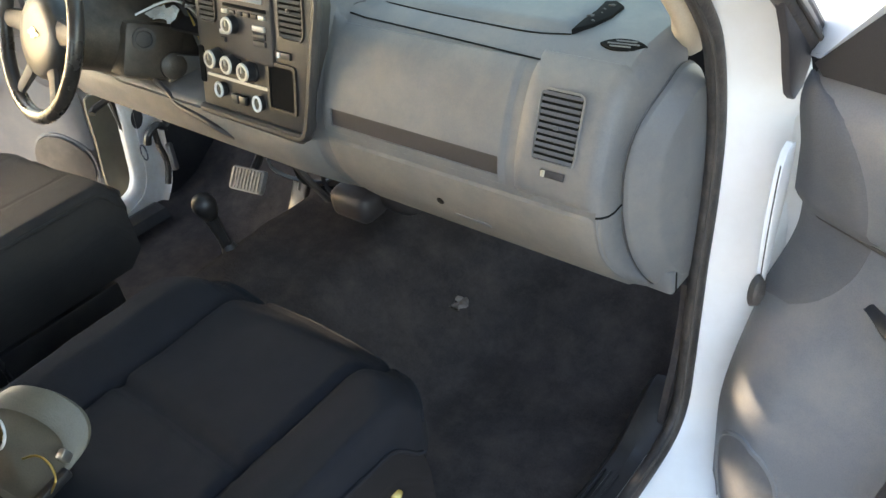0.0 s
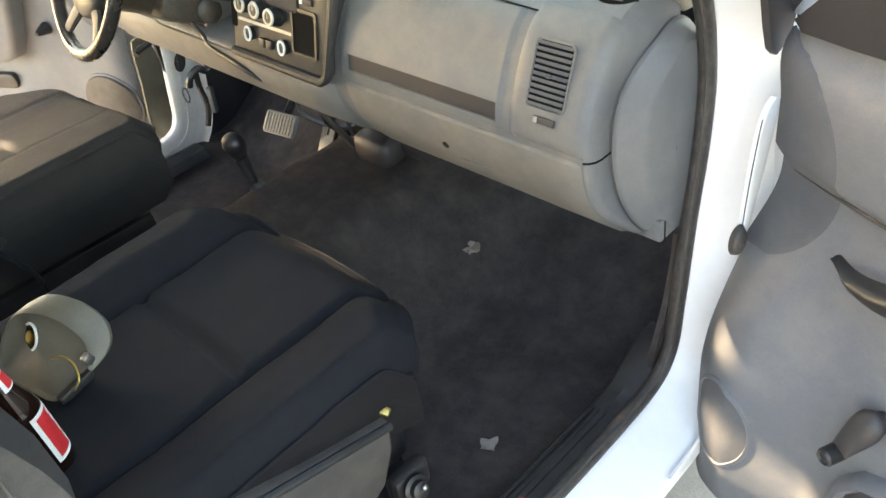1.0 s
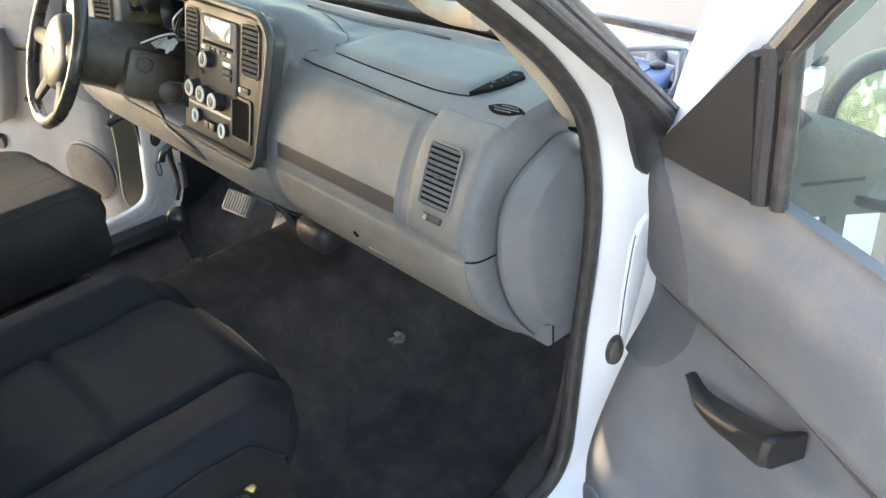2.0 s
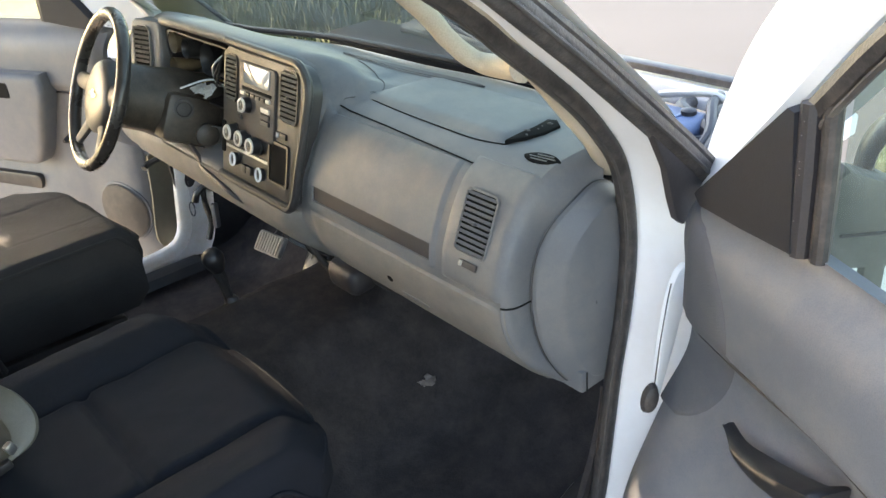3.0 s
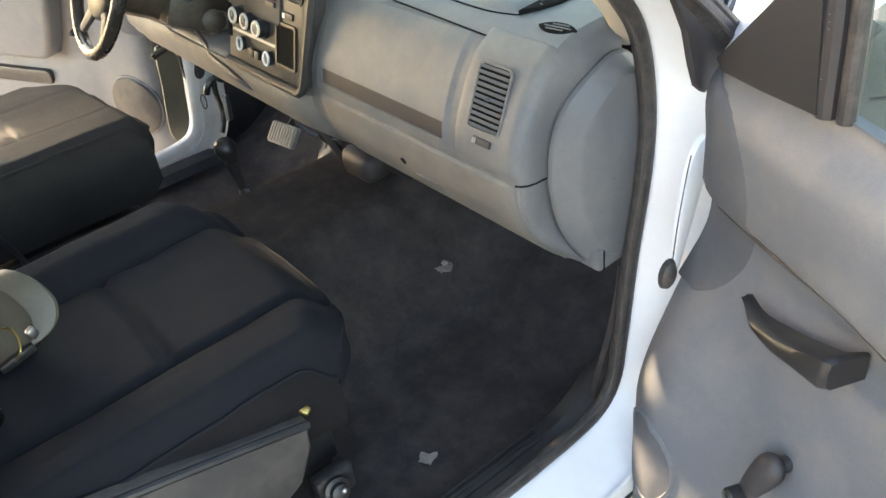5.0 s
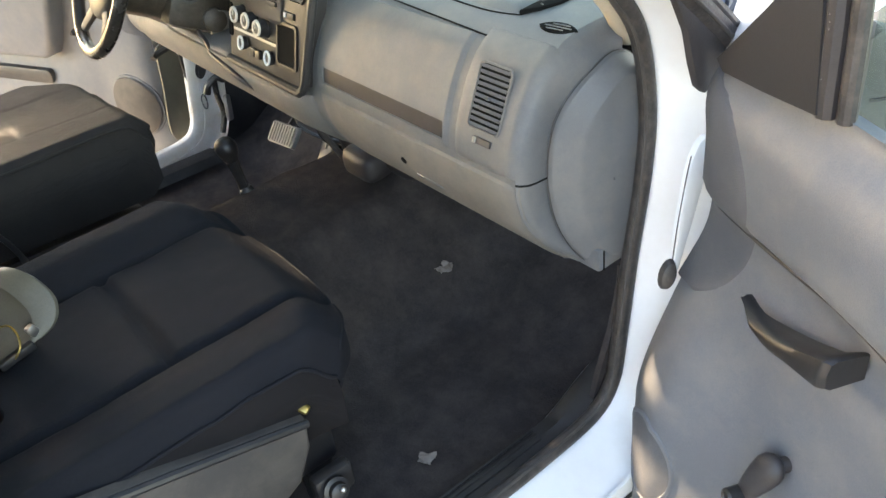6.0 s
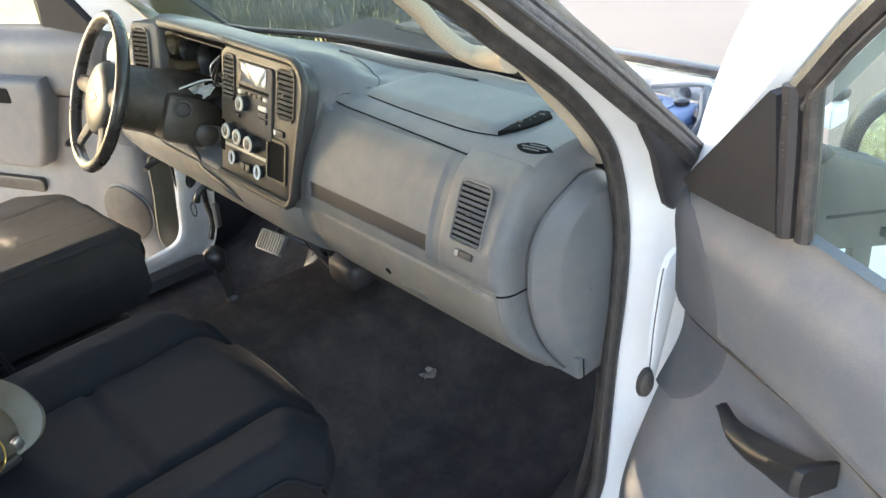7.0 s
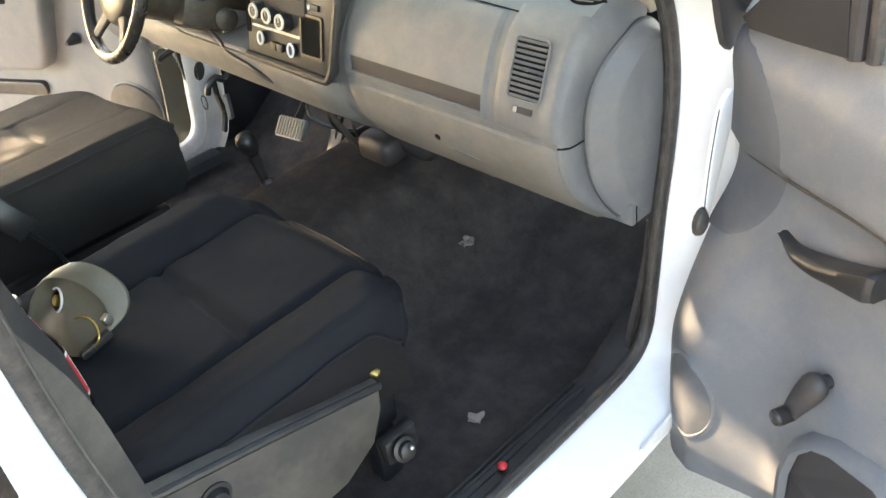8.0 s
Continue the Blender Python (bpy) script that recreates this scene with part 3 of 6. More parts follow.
# ---- rear door post trim and belt ----
post = thing("belt_post", "grey plastic trim of the rear door post", "trim panel", kind="structure")
bm = B()
loft(bm, [[(0.745 - 0.05 * k / 6 + 0.01 * math.sin(k), -0.90 - 0.03 * k, z) for k in range(5)] for z in [0.50 + 0.12 * j for j in range(11)]])
solid(bm, 0.015)
part("trim_panel", bm, RUBBER, post)
bm = B()
pts = [(0.715, -0.878, 1.62), (0.735, -0.868, 1.40), (0.735, -0.862, 1.24), (0.735, -0.845, 1.12), (0.722, -0.835, 0.95), (0.70, -0.82, 0.70), (0.69, -0.80, 0.53)]
tube(bm, spline(pts, 6), [0.010] * 13 + [0.014, 0.017, 0.019, 0.021, 0.022, 0.023] + [0.024] * 18, 8, flat=0.08, up=(1, 0.25, 0))
part("belt", bm, SHIELD, post, "brown-grey webbing of the seat belt")

bm = B()
loft(bm, [[(0.70, -0.90, z), (0.69, y - 0.015, z), (0.68, y, z), (0.66, y - 0.004, z), (0.64, -0.90, z)] for y, z in ((-0.842, 1.50), (-0.836, 1.30), (-0.828, 1.22), (-0.816, 1.16), (-0.813, 1.09), (-0.83, 0.98), (-0.86, 0.85))])
part("post_cover", bm, BLACK, post, "black plastic cover of the belt post", smooth=60)

# ---- windshield and its pillars ----
WB, WT = [(-0.90, 0.17, 1.225), (-0.58, 0.246, 1.226), (-0.49, 0.258, 1.226), (-0.36, 0.293, 1.227), (-0.20, 0.326, 1.229), (0.06, 0.342, 1.232), (0.30, 0.368, 1.226), (0.52, 0.362, 1.215), (0.80, 0.27, 1.205)], \
         [(-0.74, -0.36, 1.74), (-0.56, -0.315, 1.745), (-0.44, -0.29, 1.75), (-0.32, -0.28, 1.754), (-0.16, -0.275, 1.757), (0.02, -0.27, 1.757), (0.2, -0.28, 1.754), (0.38, -0.30, 1.75), (0.62, -0.36, 1.74)]
bm = B()
wb, wt = spline(WB, 5), spline(WT, 5)
loft(bm, [[a.lerp(b, t) for a, b in zip(wb, wt)] for t in (0, 0.25, 0.5, 0.75, 1)])
shield = alone("window_1", bm, SCREEN_GLASS, "raked clear windshield with a dark lower edge", "windshield", "structure")
bm = B()
tube(bm, [(p.x, p.y - 0.004, p.z + 0.004) for p in wb], 0.008, 8)
part("lower_edge", bm, BLACK, shield)
bm = B()
inner = spline([(-0.40, 0.285, 1.200), (-0.52, 0.262, 1.210), (-0.60, 0.252, 1.224), (-0.655, 0.236, 1.252), (-0.685, 0.195, 1.300), (-0.70, 0.095, 1.385), (-0.70, -0.065, 1.52), (-0.685, -0.32, 1.715)], 5)
outer = spline([(-0.60, 0.200, 1.195), (-0.68, 0.185, 1.200), (-0.76, 0.180, 1.212), (-0.82, 0.172, 1.235), (-0.872, 0.140, 1.282), (-0.876, 0.055, 1.345), (-0.874, -0.075, 1.455), (-0.85, -0.32, 1.65)], 5)
loft(bm, [[p.lerp(q, f) + Vector((0.5, -0.6, 0.5)) * b * min(1.0, k / 22) for k, (p, q) in enumerate(zip(inner, outer))] for f, b in ((0, -0.010), (0, 0.004), (0.06, 0.010), (0.3, 0.018), (0.6, 0.020), (0.9, 0.010), (1, 0.002), (1, -0.012))])
trim = alone("pillar_trim", bm, BEIGE, "broad beige-grey plastic trim of the driver's windshield pillar", "pillar trim", "structure", smooth=60)
bm = B()
tube(bm, [p + Vector((0.004, -0.004, 0.006)) for p in inner], 0.006, 8)
part("glass_seal", bm, BLACK, trim, "black seal along the glass")
for pts, mt, nm in (([(0.715, 0.225, 1.195), (0.742, 0.165, 1.258), (0.748, 0.090, 1.335), (0.766, 0.0, 1.42), (0.775, -0.10, 1.508), (0.77, -0.30, 1.655)], BEIGE, "pillar_trim"),):
    bm = B()
    tube(bm, spline(pts, 5), [0.030 - 0.018 * k / (5 * len(pts) - 5) for k in range(5 * len(pts) - 4)], 12, flat=0.9, up=(1, 0, 0))
    alone(nm, bm, mt, "beige plastic trim of the windshield pillar", "pillar trim", "structure")
grab = thing("grab_handle", "beige moulded grab handle on the windshield pillar", "grab handle")
bm = B()
pts = [(0.60, -0.20, 1.625), (0.600, -0.044, 1.479), (0.605, -0.001, 1.426), (0.612, 0.034, 1.390), (0.640, 0.050, 1.379), (0.715, 0.038, 1.392)]
tube(bm, spline(pts, 6), [0.0145] * 20 + [0.0145, 0.015, 0.0155, 0.016, 0.0165, 0.017, 0.018, 0.019, 0.02, 0.021, 0.022], 12)
part("grip", bm, BEIGE, grab)
bm = B()
box(bm, (0.64, -0.235, 1.61), (0.13, 0.05, 0.05), 0.018)
part("upper_mount", bm, BEIGE, grab)

# ---- engine bay ahead of the windshield ----
bay = thing("engine_bay", "open engine bay with the hood off, full of hoses", "engine bay")
bm = B()
box(bm, (0.35, 1.02, 1.052), (0.78, 0.045, 0.022), 0.009)
part("radiator_seal", bm, RUBBER, bay, "black rubber strip over the radiator support")
bm = B()
box(bm, (0.35, 1.0, 1.012), (0.78, 0.075, 0.05), 0.008)
part("radiator_support", bm, WHITE, bay)
bm = B()
box(bm, (-0.06, 0.84, 0.45), (1.5, 0.62, 0.35), 0.02)
part("engine_block", bm, DARK, bay)
bm = B()
box(bm, (0.43, 0.76, 0.985), (0.17, 0.17, 0.12), 0.025, seg=3)
tank = part("washer_tank", bm, BLUE, bay, "blue plastic tank")
bm = B()
lathe(bm, [(0.018, 0.0), (0.018, 0.010), (0.014, 0.013), (0.001, 0.014)], pose(0.465, 0.80, 1.044), 16)
part("filler_cap", bm, BLACK, tank)
for k in range(3):
    bm = B()
    box(bm, (0.365 + 0.045 * k, 0.74, 1.046), (0.008, 0.12, 0.006), 0.002)
    part("rib", bm, BLUE, tank)
bm = B()
box(bm, (0.08, 0.88, 0.88), (0.26, 0.14, 0.14), 0.03)
part("air_box", bm, BLACK, bay)
bm = B()
box(bm, (0.56, 0.80, 0.89), (0.13, 0.16, 0.10), 0.02)
part("fuse_box", bm, BLACK, bay)
for a, c, r in (((0.52, 0.60, 1.02), (0.16, 0.95, 1.00), 0.016), ((0.60, 0.66, 1.0), (0.36, 0.96, 1.005), 0.020), ((0.48, 0.72, 1.0), (0.62, 0.96, 0.98), 0.014),
                ((0.30, 0.60, 0.99), (0.52, 0.94, 1.0), 0.009), ((0.44, 0.64, 1.02), (0.22, 0.80, 0.99), 0.007)):
    bm = B()
    a, c = Vector(a), Vector(c)
    tube(bm, spline([a, a.lerp(c, 0.35) + Vector((0.04, 0, 0.02)), a.lerp(c, 0.7) + Vector((-0.03, 0, 0.015)), c], 6), r, 10)
    part("hose", bm, BLACK if r > 0.008 else SILVER, bay)
for a, c, r, mt in (((0.56, 0.68, 1.00), (0.46, 0.93, 1.05), 0.013, BLACK), ((0.64, 0.70, 0.97), (0.52, 0.90, 0.99), 0.020, HUB), ((0.34, 0.86, 1.05), (0.52, 0.90, 1.045), 0.009, SILVER)):
    bm = B()
    a, c = Vector(a), Vector(c)
    tube(bm, spline([a, a.lerp(c, 0.3) + Vector((0.02, 0, 0.015)), a.lerp(c, 0.7) + Vector((0, 0, 0.02)), c], 6), r, 10)
    part("hose", bm, mt, bay)
for k in range(5):
    bm = B()
    box(bm, (0.47 + 0.035 * k, 0.93, 1.02), (0.012, 0.09, 0.03), 0.003)
    part("fin", bm, SILVER, bay, "bare metal fin")
for x0 in (0.82, -0.94):
    bm = B()
    box(bm, (x0, 0.82, 0.62), (0.05, 0.85, 0.60), 0.02)
    part("fender", bm, WHITE, bay)
bm = B()
box(bm, (0.02, 0.50, 1.17), (0.86, 0.16, 0.06), 0.015)
part("cowl", bm, DARK, bay, "black plastic cowl under the windshield")
wiper = thing("wiper", "black windshield wiper arm resting on the cowl", "wiper")
bm = B()
tube(bm, spline([(-0.02, 0.50, 1.23), (-0.06, 0.46, 1.28), (0.02, 0.44, 1.285), (0.14, 0.435, 1.275), (0.22, 0.44, 1.262)], 5), 0.017, 8, flat=0.7)
part("arm", bm, BLACK, wiper)
bm = B()
tube(bm, [(-0.1, 0.445, 1.24), (0.3, 0.43, 1.235), (0.62, 0.38, 1.235)], 0.009, 8)
part("blade", bm, RUBBER, wiper)


# ---- dashboard ----
dash = thing("dashboard", "grey moulded dashboard, dusty, with glove box and centre stack", "dashboard")


def along(pts, x):
    """Straight-line interpolation in a short table of pairs."""
    for (a, fa), (b, fb) in zip(pts, pts[1:]):
        if x <= b:
            return lerp(fa, fb, max(0.0, (x - a) / (b - a)))
    return pts[-1][1]


def dash_profile(x):
    """y, z points from the windshield's foot over the top and down the face to the underside."""
    c = ss(-0.165, -0.215, x) * ss(-0.555, -0.515, x)   # recess of the gauges
    e = ss(0.715, 0.745, x)                     # rounding towards the passenger end
    rear = along([(-0.90, 0.17), (-0.58, 0.246), (-0.49, 0.258), (-0.36, 0.293), (-0.20, 0.326), (0.06, 0.342), (0.30, 0.368), (0.52, 0.362), (0.80, 0.27)], x)
    tilt = ss(0.25, -0.25, x)

    def hump(y, h):
        """The raised driver half ends in a crease that runs back to a point and returns along the defroster."""
        b = along([(0.0, 0.135), (0.06, 0.150), (0.12, 0.192), (0.155, 0.205), (0.19, 0.17), (0.22, 0.05), (0.26, -0.18)], y)
        return h * ss(b + 0.010, b - 0.022, x) * (0.35 + 0.65 * ss(b + 0.01, b - 0.11, x))

    Y = [rear + 0.025, rear - 0.02, min(0.27, rear - 0.045), 0.20, 0.135, 0.10, 0.074, 0.046, 0.022, 0.004]
    Z = [1.200, 1.217, 1.221, 1.224, 1.222, 1.215, 1.203, 1.183, 1.150, 1.115]
    lift = [0.006 * tilt, 0.006 * tilt, 0.006 * tilt + hump(0.25, 0.003), 0.005 * tilt + hump(0.20, 0.022), 0.002 * tilt + hump(0.135, 0.056), hump(0.10, 0.078), hump(0.074, 0.092), hump(0.046, 0.10), hump(0.022, 0.09), hump(0.004, 0.06)]
    P = [(y, z + h) for y, z, h in zip(Y, Z, lift)]
    P += [(-0.012, 1.075 + hump(0.0, 0.02)), (-0.018, 1.04), (-0.019, 1.01), (-0.018, 0.99), (-0.010, 0.955), (0.004, 0.925), (0.028, 0.89),
          (0.058, 0.855), (0.088, 0.828), (0.115, 0.812), (0.20, 0.83), (0.34, 0.90)]
    out = []
    for i, (y, z) in enumerate(P):
        if x < 0.14:
            f = ss(0.14, 0.05, x)
            y -= f * (0.02 * ss(1.02, 0.98, z) + 0.055 * ss(0.93, 0.83, z))
            z += f * 0.085 * ss(0.93, 0.82, z)
        if x < -0.62:                           # the driver's end falls away to the door
            g = ss(-0.62, -0.74, x)
            y += g * 0.035 * ss(0.95, 1.05, z) * ss(0.20, 0.10, y)
            z -= g * 0.050 * ss(1.18, 1.26, z)
        if 7 <= i <= 11:
            y += c * 0.10
            z -= c * (0.022 if i == 7 else 0.010)
        if i == 6:
            y += c * 0.02
        if e:
            y, z = lerp(y, 0.16, e * 0.35), lerp(z, 1.02, e * 0.12)
        out.append((y, z))
    return out


def dash_point(x, t):
    """A point on the dashboard's skin: t counts profile points, with fractions."""
    P = dash_profile(x)
    i = min(int(t), len(P) - 2)
    f = t - i
    a, b, c, d = P[max(i - 1, 0)], P[i], P[i + 1], P[min(i + 2, len(P) - 1)]
    q = [0.5 * (2 * b[k] + (c[k] - a[k]) * f + (2 * a[k] - 5 * b[k] + 4 * c[k] - d[k]) * f * f + (3 * b[k] - a[k] - 3 * c[k] + d[k]) * f ** 3) for k in (0, 1)]
    return Vector((x, q[0], q[1]))


def dash_t(x, z):
    """The profile parameter on the face at height z."""
    P = dash_profile(x)
    for i in range(6, 19):
        if P[i][1] >= z >= P[i + 1][1]:
            return i + (P[i][1] - z) / (P[i][1] - P[i + 1][1])
    return 6.0


def dash_normal(x, t):
    a, b = dash_point(x, t - 0.3), dash_point(x, t + 0.3)
    d = b - a
    return Vector((0, d.z, -d.y)).normalized()


def smooth_profile(x):
    return [(p.y, p.z) for p in spline([(x, y, z) for y, z in dash_profile(x)], 3)]


bm = B()
XS = [-0.86 + 0.01 * k for k in range(161)]
XS = [x for x in XS if x < 0.70] + [0.703]
secs = [[Vector((x, y, z)) for y, z in smooth_profile(x)] for x in XS]
loft(bm, secs)
part("body", bm, DASH, dash, smooth=50)


def skin_panel(name, x0, x1, t0, t1, proud, material, label="", nx=24, nt=22, inset=None, parent=dash, corner=0.0):
    """A panel that follows the skin and stands proud of it, with a rim; inset=(x0, x1, t0, t1, depth) sinks a slot in it."""
    bm = B()
    us = [x0 + (x1 - x0) * k / nx for k in range(nx + 1)]
    if inset:
        us = sorted(set(us) | {inset[0], inset[1]})
    ts = [t0 + (t1 - t0) * k / nt for k in range(nt + 1)]
    if inset:
        ts = sorted(set(ts) | {inset[2], inset[3]})
    grid = []
    for t in ts:
        row = []
        for x in us:
            edge = min((x - x0) / 0.006, (x1 - x) / 0.006, (t - t0) / 0.12, (t1 - t) / 0.12, 1)
            p = dash_point(x, t)
            row.append(bm.verts.new(p + dash_normal(x, t) * (proud * max(0.0, edge) ** 0.5 - (0.004 if edge <= 0 else 0))))
        grid.append(row)
    for j in range(len(ts) - 1):
        for i in range(len(us) - 1):
            if inset and inset[0] - 1e-6 <= us[i] and us[i + 1] <= inset[1] + 1e-6 and inset[2] - 1e-6 <= ts[j] and ts[j + 1] <= inset[3] + 1e-6:
                continue
            bm.faces.new((grid[j][i], grid[j][i + 1], grid[j + 1][i + 1], grid[j + 1][i]))
    if inset:
        bmesh.ops.delete(bm, geom=[v for v in bm.verts if not v.link_faces], context="VERTS")
        rim = [e for e in bm.edges if e.is_boundary and all(inset[0] - 1e-4 <= v.co.x <= inset[1] + 1e-4 for v in e.verts) and
               all(x0 + 0.002 < v.co.x < x1 - 0.002 for v in e.verts) and all(dash_t(v.co.x, v.co.z) < t1 - 0.3 and dash_t(v.co.x, v.co.z) > t0 + 0.3 for v in e.verts)]
        g = bmesh.ops.extrude_edge_only(bm, edges=rim)
        for v in g["geom"]:
            if isinstance(v, bmesh.types.BMVert):
                v.co.y += inset[4]
    return part(name, bm, material, parent, label, smooth=45)


# glove box lid with its dark latch slot
T_TOP, T_SEAM = 6.15, 11.55
ts0, ts1 = dash_t(0.3, 1.074), dash_t(0.3, 1.044)
lid = skin_panel("glove_box_lid", 0.142, 0.552, T_TOP, T_SEAM - 0.12, 0.005, DASH, "", 30, 24, (0.172, 0.535, ts0, ts1, 0.012))
bm = B()
loft(bm, [[dash_point(x, t) + dash_normal(x, t) * 0.0012 for x in (0.171, 0.30, 0.42, 0.536)] for t in (ts0 - 0.05, (ts0 + ts1) / 2, ts1 + 0.05)])
part("latch_slot", bm, BROWN, lid, "dark latch slot along the lid")
# vent panel, and lower panel under the seam
skin_panel("vent_panel", 0.558, 0.708, T_TOP - 0.6, T_SEAM - 0.12, 0.005, DASH, "", 14, 24)
skin_panel("knee_panel", 0.142, 0.708, T_SEAM + 0.06, 18.8, 0.0045, DASH_LOW, "warm grey lower dash panel", 30, 24)
skin_panel("knee_panel", -0.80, 0.125, 12.2, 18.8, 0.006, DASH_LOW, "warm grey lower dash panel under the steering column", 40, 20)


def strip(name, pts, r, material, parent, label=""):
    bm = B()
    tube(bm, pts, r, 6)
    return part(name, bm, material, parent, label)


# thin dark gaps in the upper skin
PAD = spline([(0.212, 0.121, 0), (0.314, 0.114, 0), (0.427, 0.110, 0), (0.524, 0.109, 0), (0.584, 0.119, 0)], 5)


def top_z(x, y):
    """Height of the dashboard's top at x, y."""
    P = dash_profile(x)
    return next((lerp(P[i][1], P[i + 1][1], (P[i][0] - y) / (P[i][0] - P[i + 1][0])) for i in range(7) if P[i][0] >= y >= P[i + 1][0]), 1.22)


strip("lid_gap", [Vector((0.168 + 0.405 * k / 12, 0.0775 - 0.0125 * k / 12, top_z(0.168 + 0.405 * k / 12, 0.0775 - 0.0125 * k / 12) + 0.004)) for k in range(13)], 0.0014, DARK, dash, "thin dark gap along the glove box")
strip("pad_gap", [Vector((p.x, p.y, top_z(p.x, p.y) + 0.0012)) for p in PAD], 0.0015, DARK, dash)
# dark strip paints the shading of the crease round the raised half
strip("crease_shade", [Vector((p.x, p.y, top_z(p.x, p.y) + 0.0004)) for p in spline([(0.02, 0.228, 0), (0.11, 0.206, 0), (0.165, 0.186, 0), (0.198, 0.160, 0), (0.192, 0.125, 0), (0.168, 0.088, 0)], 6)], 0.0011, BROWN, dash, "thin dark strip for the crease's shading along the raised half")
# raised pad on the passenger top
bm = B()
rows = []
for j in range(13):
    v = j / 12
    y = 0.112 + 0.19 * v
    row = []
    for k in range(29):
        u = k / 28
        x = 0.190 + 0.395 * u + 0.015 * v
        rim = min(u / 0.07, (1 - u) / 0.05, v / 0.06, (1 - v) / 0.2, 1.0)
        row.append((x, y, top_z(x, y) - 0.003 + 0.0105 * max(0, rim) ** 0.6))
    rows.append(row)
loft(bm, rows)
part("top_pad", bm, DASH, dash, smooth=60)
# defroster slot, sunk in a shallow rim
for w, h, mt, nm in ((0.016, 0.003, DASH, "defroster_rim"), (0.012, 0.0042, BROWN, "defroster_slot")):
    bm = B()
    rows = []
    for k in range(33):
        x = -0.085 + 0.425 * k / 32
        y = 0.262 + 0.040 * ss(-0.10, 0.40, x)
        f = min(1.0, 5 * min(k, 32 - k) / 32 + 0.15)
        rows.append([(x, y + w * f * d, top_z(x, y + w * f * d) + (h if abs(d) < 0.95 else -0.002)) for d in (-1, -0.8, 0, 0.8, 1)])
    loft(bm, rows)
    part(nm, bm, mt, dash, "dark defroster slot at the windshield" if mt is BROWN else "")
# broken corner of the top pad: a dark gap with torn foam
bm = B()
plate(bm, [(0, 0), (0.03, -0.016), (0.065, -0.022), (0.105, -0.016), (0.118, 0.006), (0.110, 0.022), (0.075, 0.012), (0.035, 0.008)], axes((0.586, 0.118, top_z(0.59, 0.17) - 0.003), (0.10, 1, 0), (0, 0, 1)), 0.009, 0.002)
part("torn_gap", bm, DARK, dash, "dark torn gap at the end of the pad")
for k in range(5):
    x, y = 0.580 + 0.02 * rng.random() + 0.002 * k, 0.155 + 0.015 * k
    bm = B()
    bmesh.ops.create_icosphere(bm, subdivisions=2, radius=0.002 + 0.003 * rng.random(), matrix=Matrix.LocRotScale((x, y, top_z(0.59, 0.17) + 0.006), None, (1.4, 0.8, 0.5)))
    for v in bm.verts:
        v.co += Vector((noise.noise(v.co * 200), noise.noise(v.co * 200 + Vector((5, 0, 0))), 0)) * 0.003
    part("foam_shred", bm, SHIELD, dash)
# small oval side outlet
oval_m = axes((0.672, 0.116, top_z(0.672, 0.116) - 0.004), (1, 0.19, -0.02), (0, -0.25, 1))
bm = B()
plate(bm, [(0.034 * math.cos(a), 0.013 * math.sin(a) * (1 - 0.6 * math.cos(a) ** 4)) for a in [2 * math.pi * k / 24 for k in range(24)]], oval_m, 0.007, 0.001)
outlet = part("side_outlet", bm, DARK, dash, "small dark almond-shaped side outlet")
for k in (-1, 0, 1):
    bm = B()
    box(bm, (0.003 * k, 0.006 * k, 0.0075), (0.046 - 0.016 * abs(k), 0.0016, 0.002), 0, oval_m)
    part("slat", bm, DASH, outlet)


def vent(cx, cz, w, h, m, slats, parent, frame_mat, r=0.008, slat_mat=None, tilt=0.5):
    """A louvre in the xy plane of m: dark plate for the well's shade, raised frame, slats, tab."""
    bm = B()
    plate(bm, rounded(cx, cz, w - 0.002, h - 0.002, r), m, 0.0015)
    well = part("vent", bm, DARK, parent, "dark air vent with slats")
    bm = B()
    ring_plate(bm, rounded(cx, cz, w + 0.006, h + 0.006, r + 0.003), rounded(cx, cz, w, h, r), m, 0.004)
    part("vent_frame", bm, frame_mat, well)
    for k in range(slats):
        z = cz - h / 2 + h * (k + 0.5) / slats
        bm = B()
        box(bm, (0, 0, 0), (w - 0.003, h / slats * 0.55, 0.0022), 0, m @ pose(cx, z, 0.0035, -35))
        part("slat", bm, slat_mat or BROWN, well)
    bm = B()
    box(bm, (cx, cz, 0.007), (0.008, 0.006, 0.006), 0.0015, m)
    part("tab", bm, SILVER if slat_mat is None else slat_mat, well)
    return well


mid = dash_point(0.63, dash_t(0.63, 1.130))
vm = axes(mid + dash_normal(0.63, dash_t(0.63, 1.13)) * 0.004, (1, 0, 0), (0, -0.90, 0.40))
vent(0.0, 0.001, 0.068, 0.100, vm, 11, dash, DASH, 0.008, TRIM_DARK)
bm = B()
box(bm, (0.004, -0.066, 0.002), (0.040, 0.011, 0.004), 0.001, vm)
ventlock = part("vent_switch", bm, BROWN, dash)
bm = B()
box(bm, (-0.010, -0.066, 0.005), (0.006, 0.009, 0.005), 0.001, vm)
part("thumb_tab", bm, DIAL_MARK, ventlock)
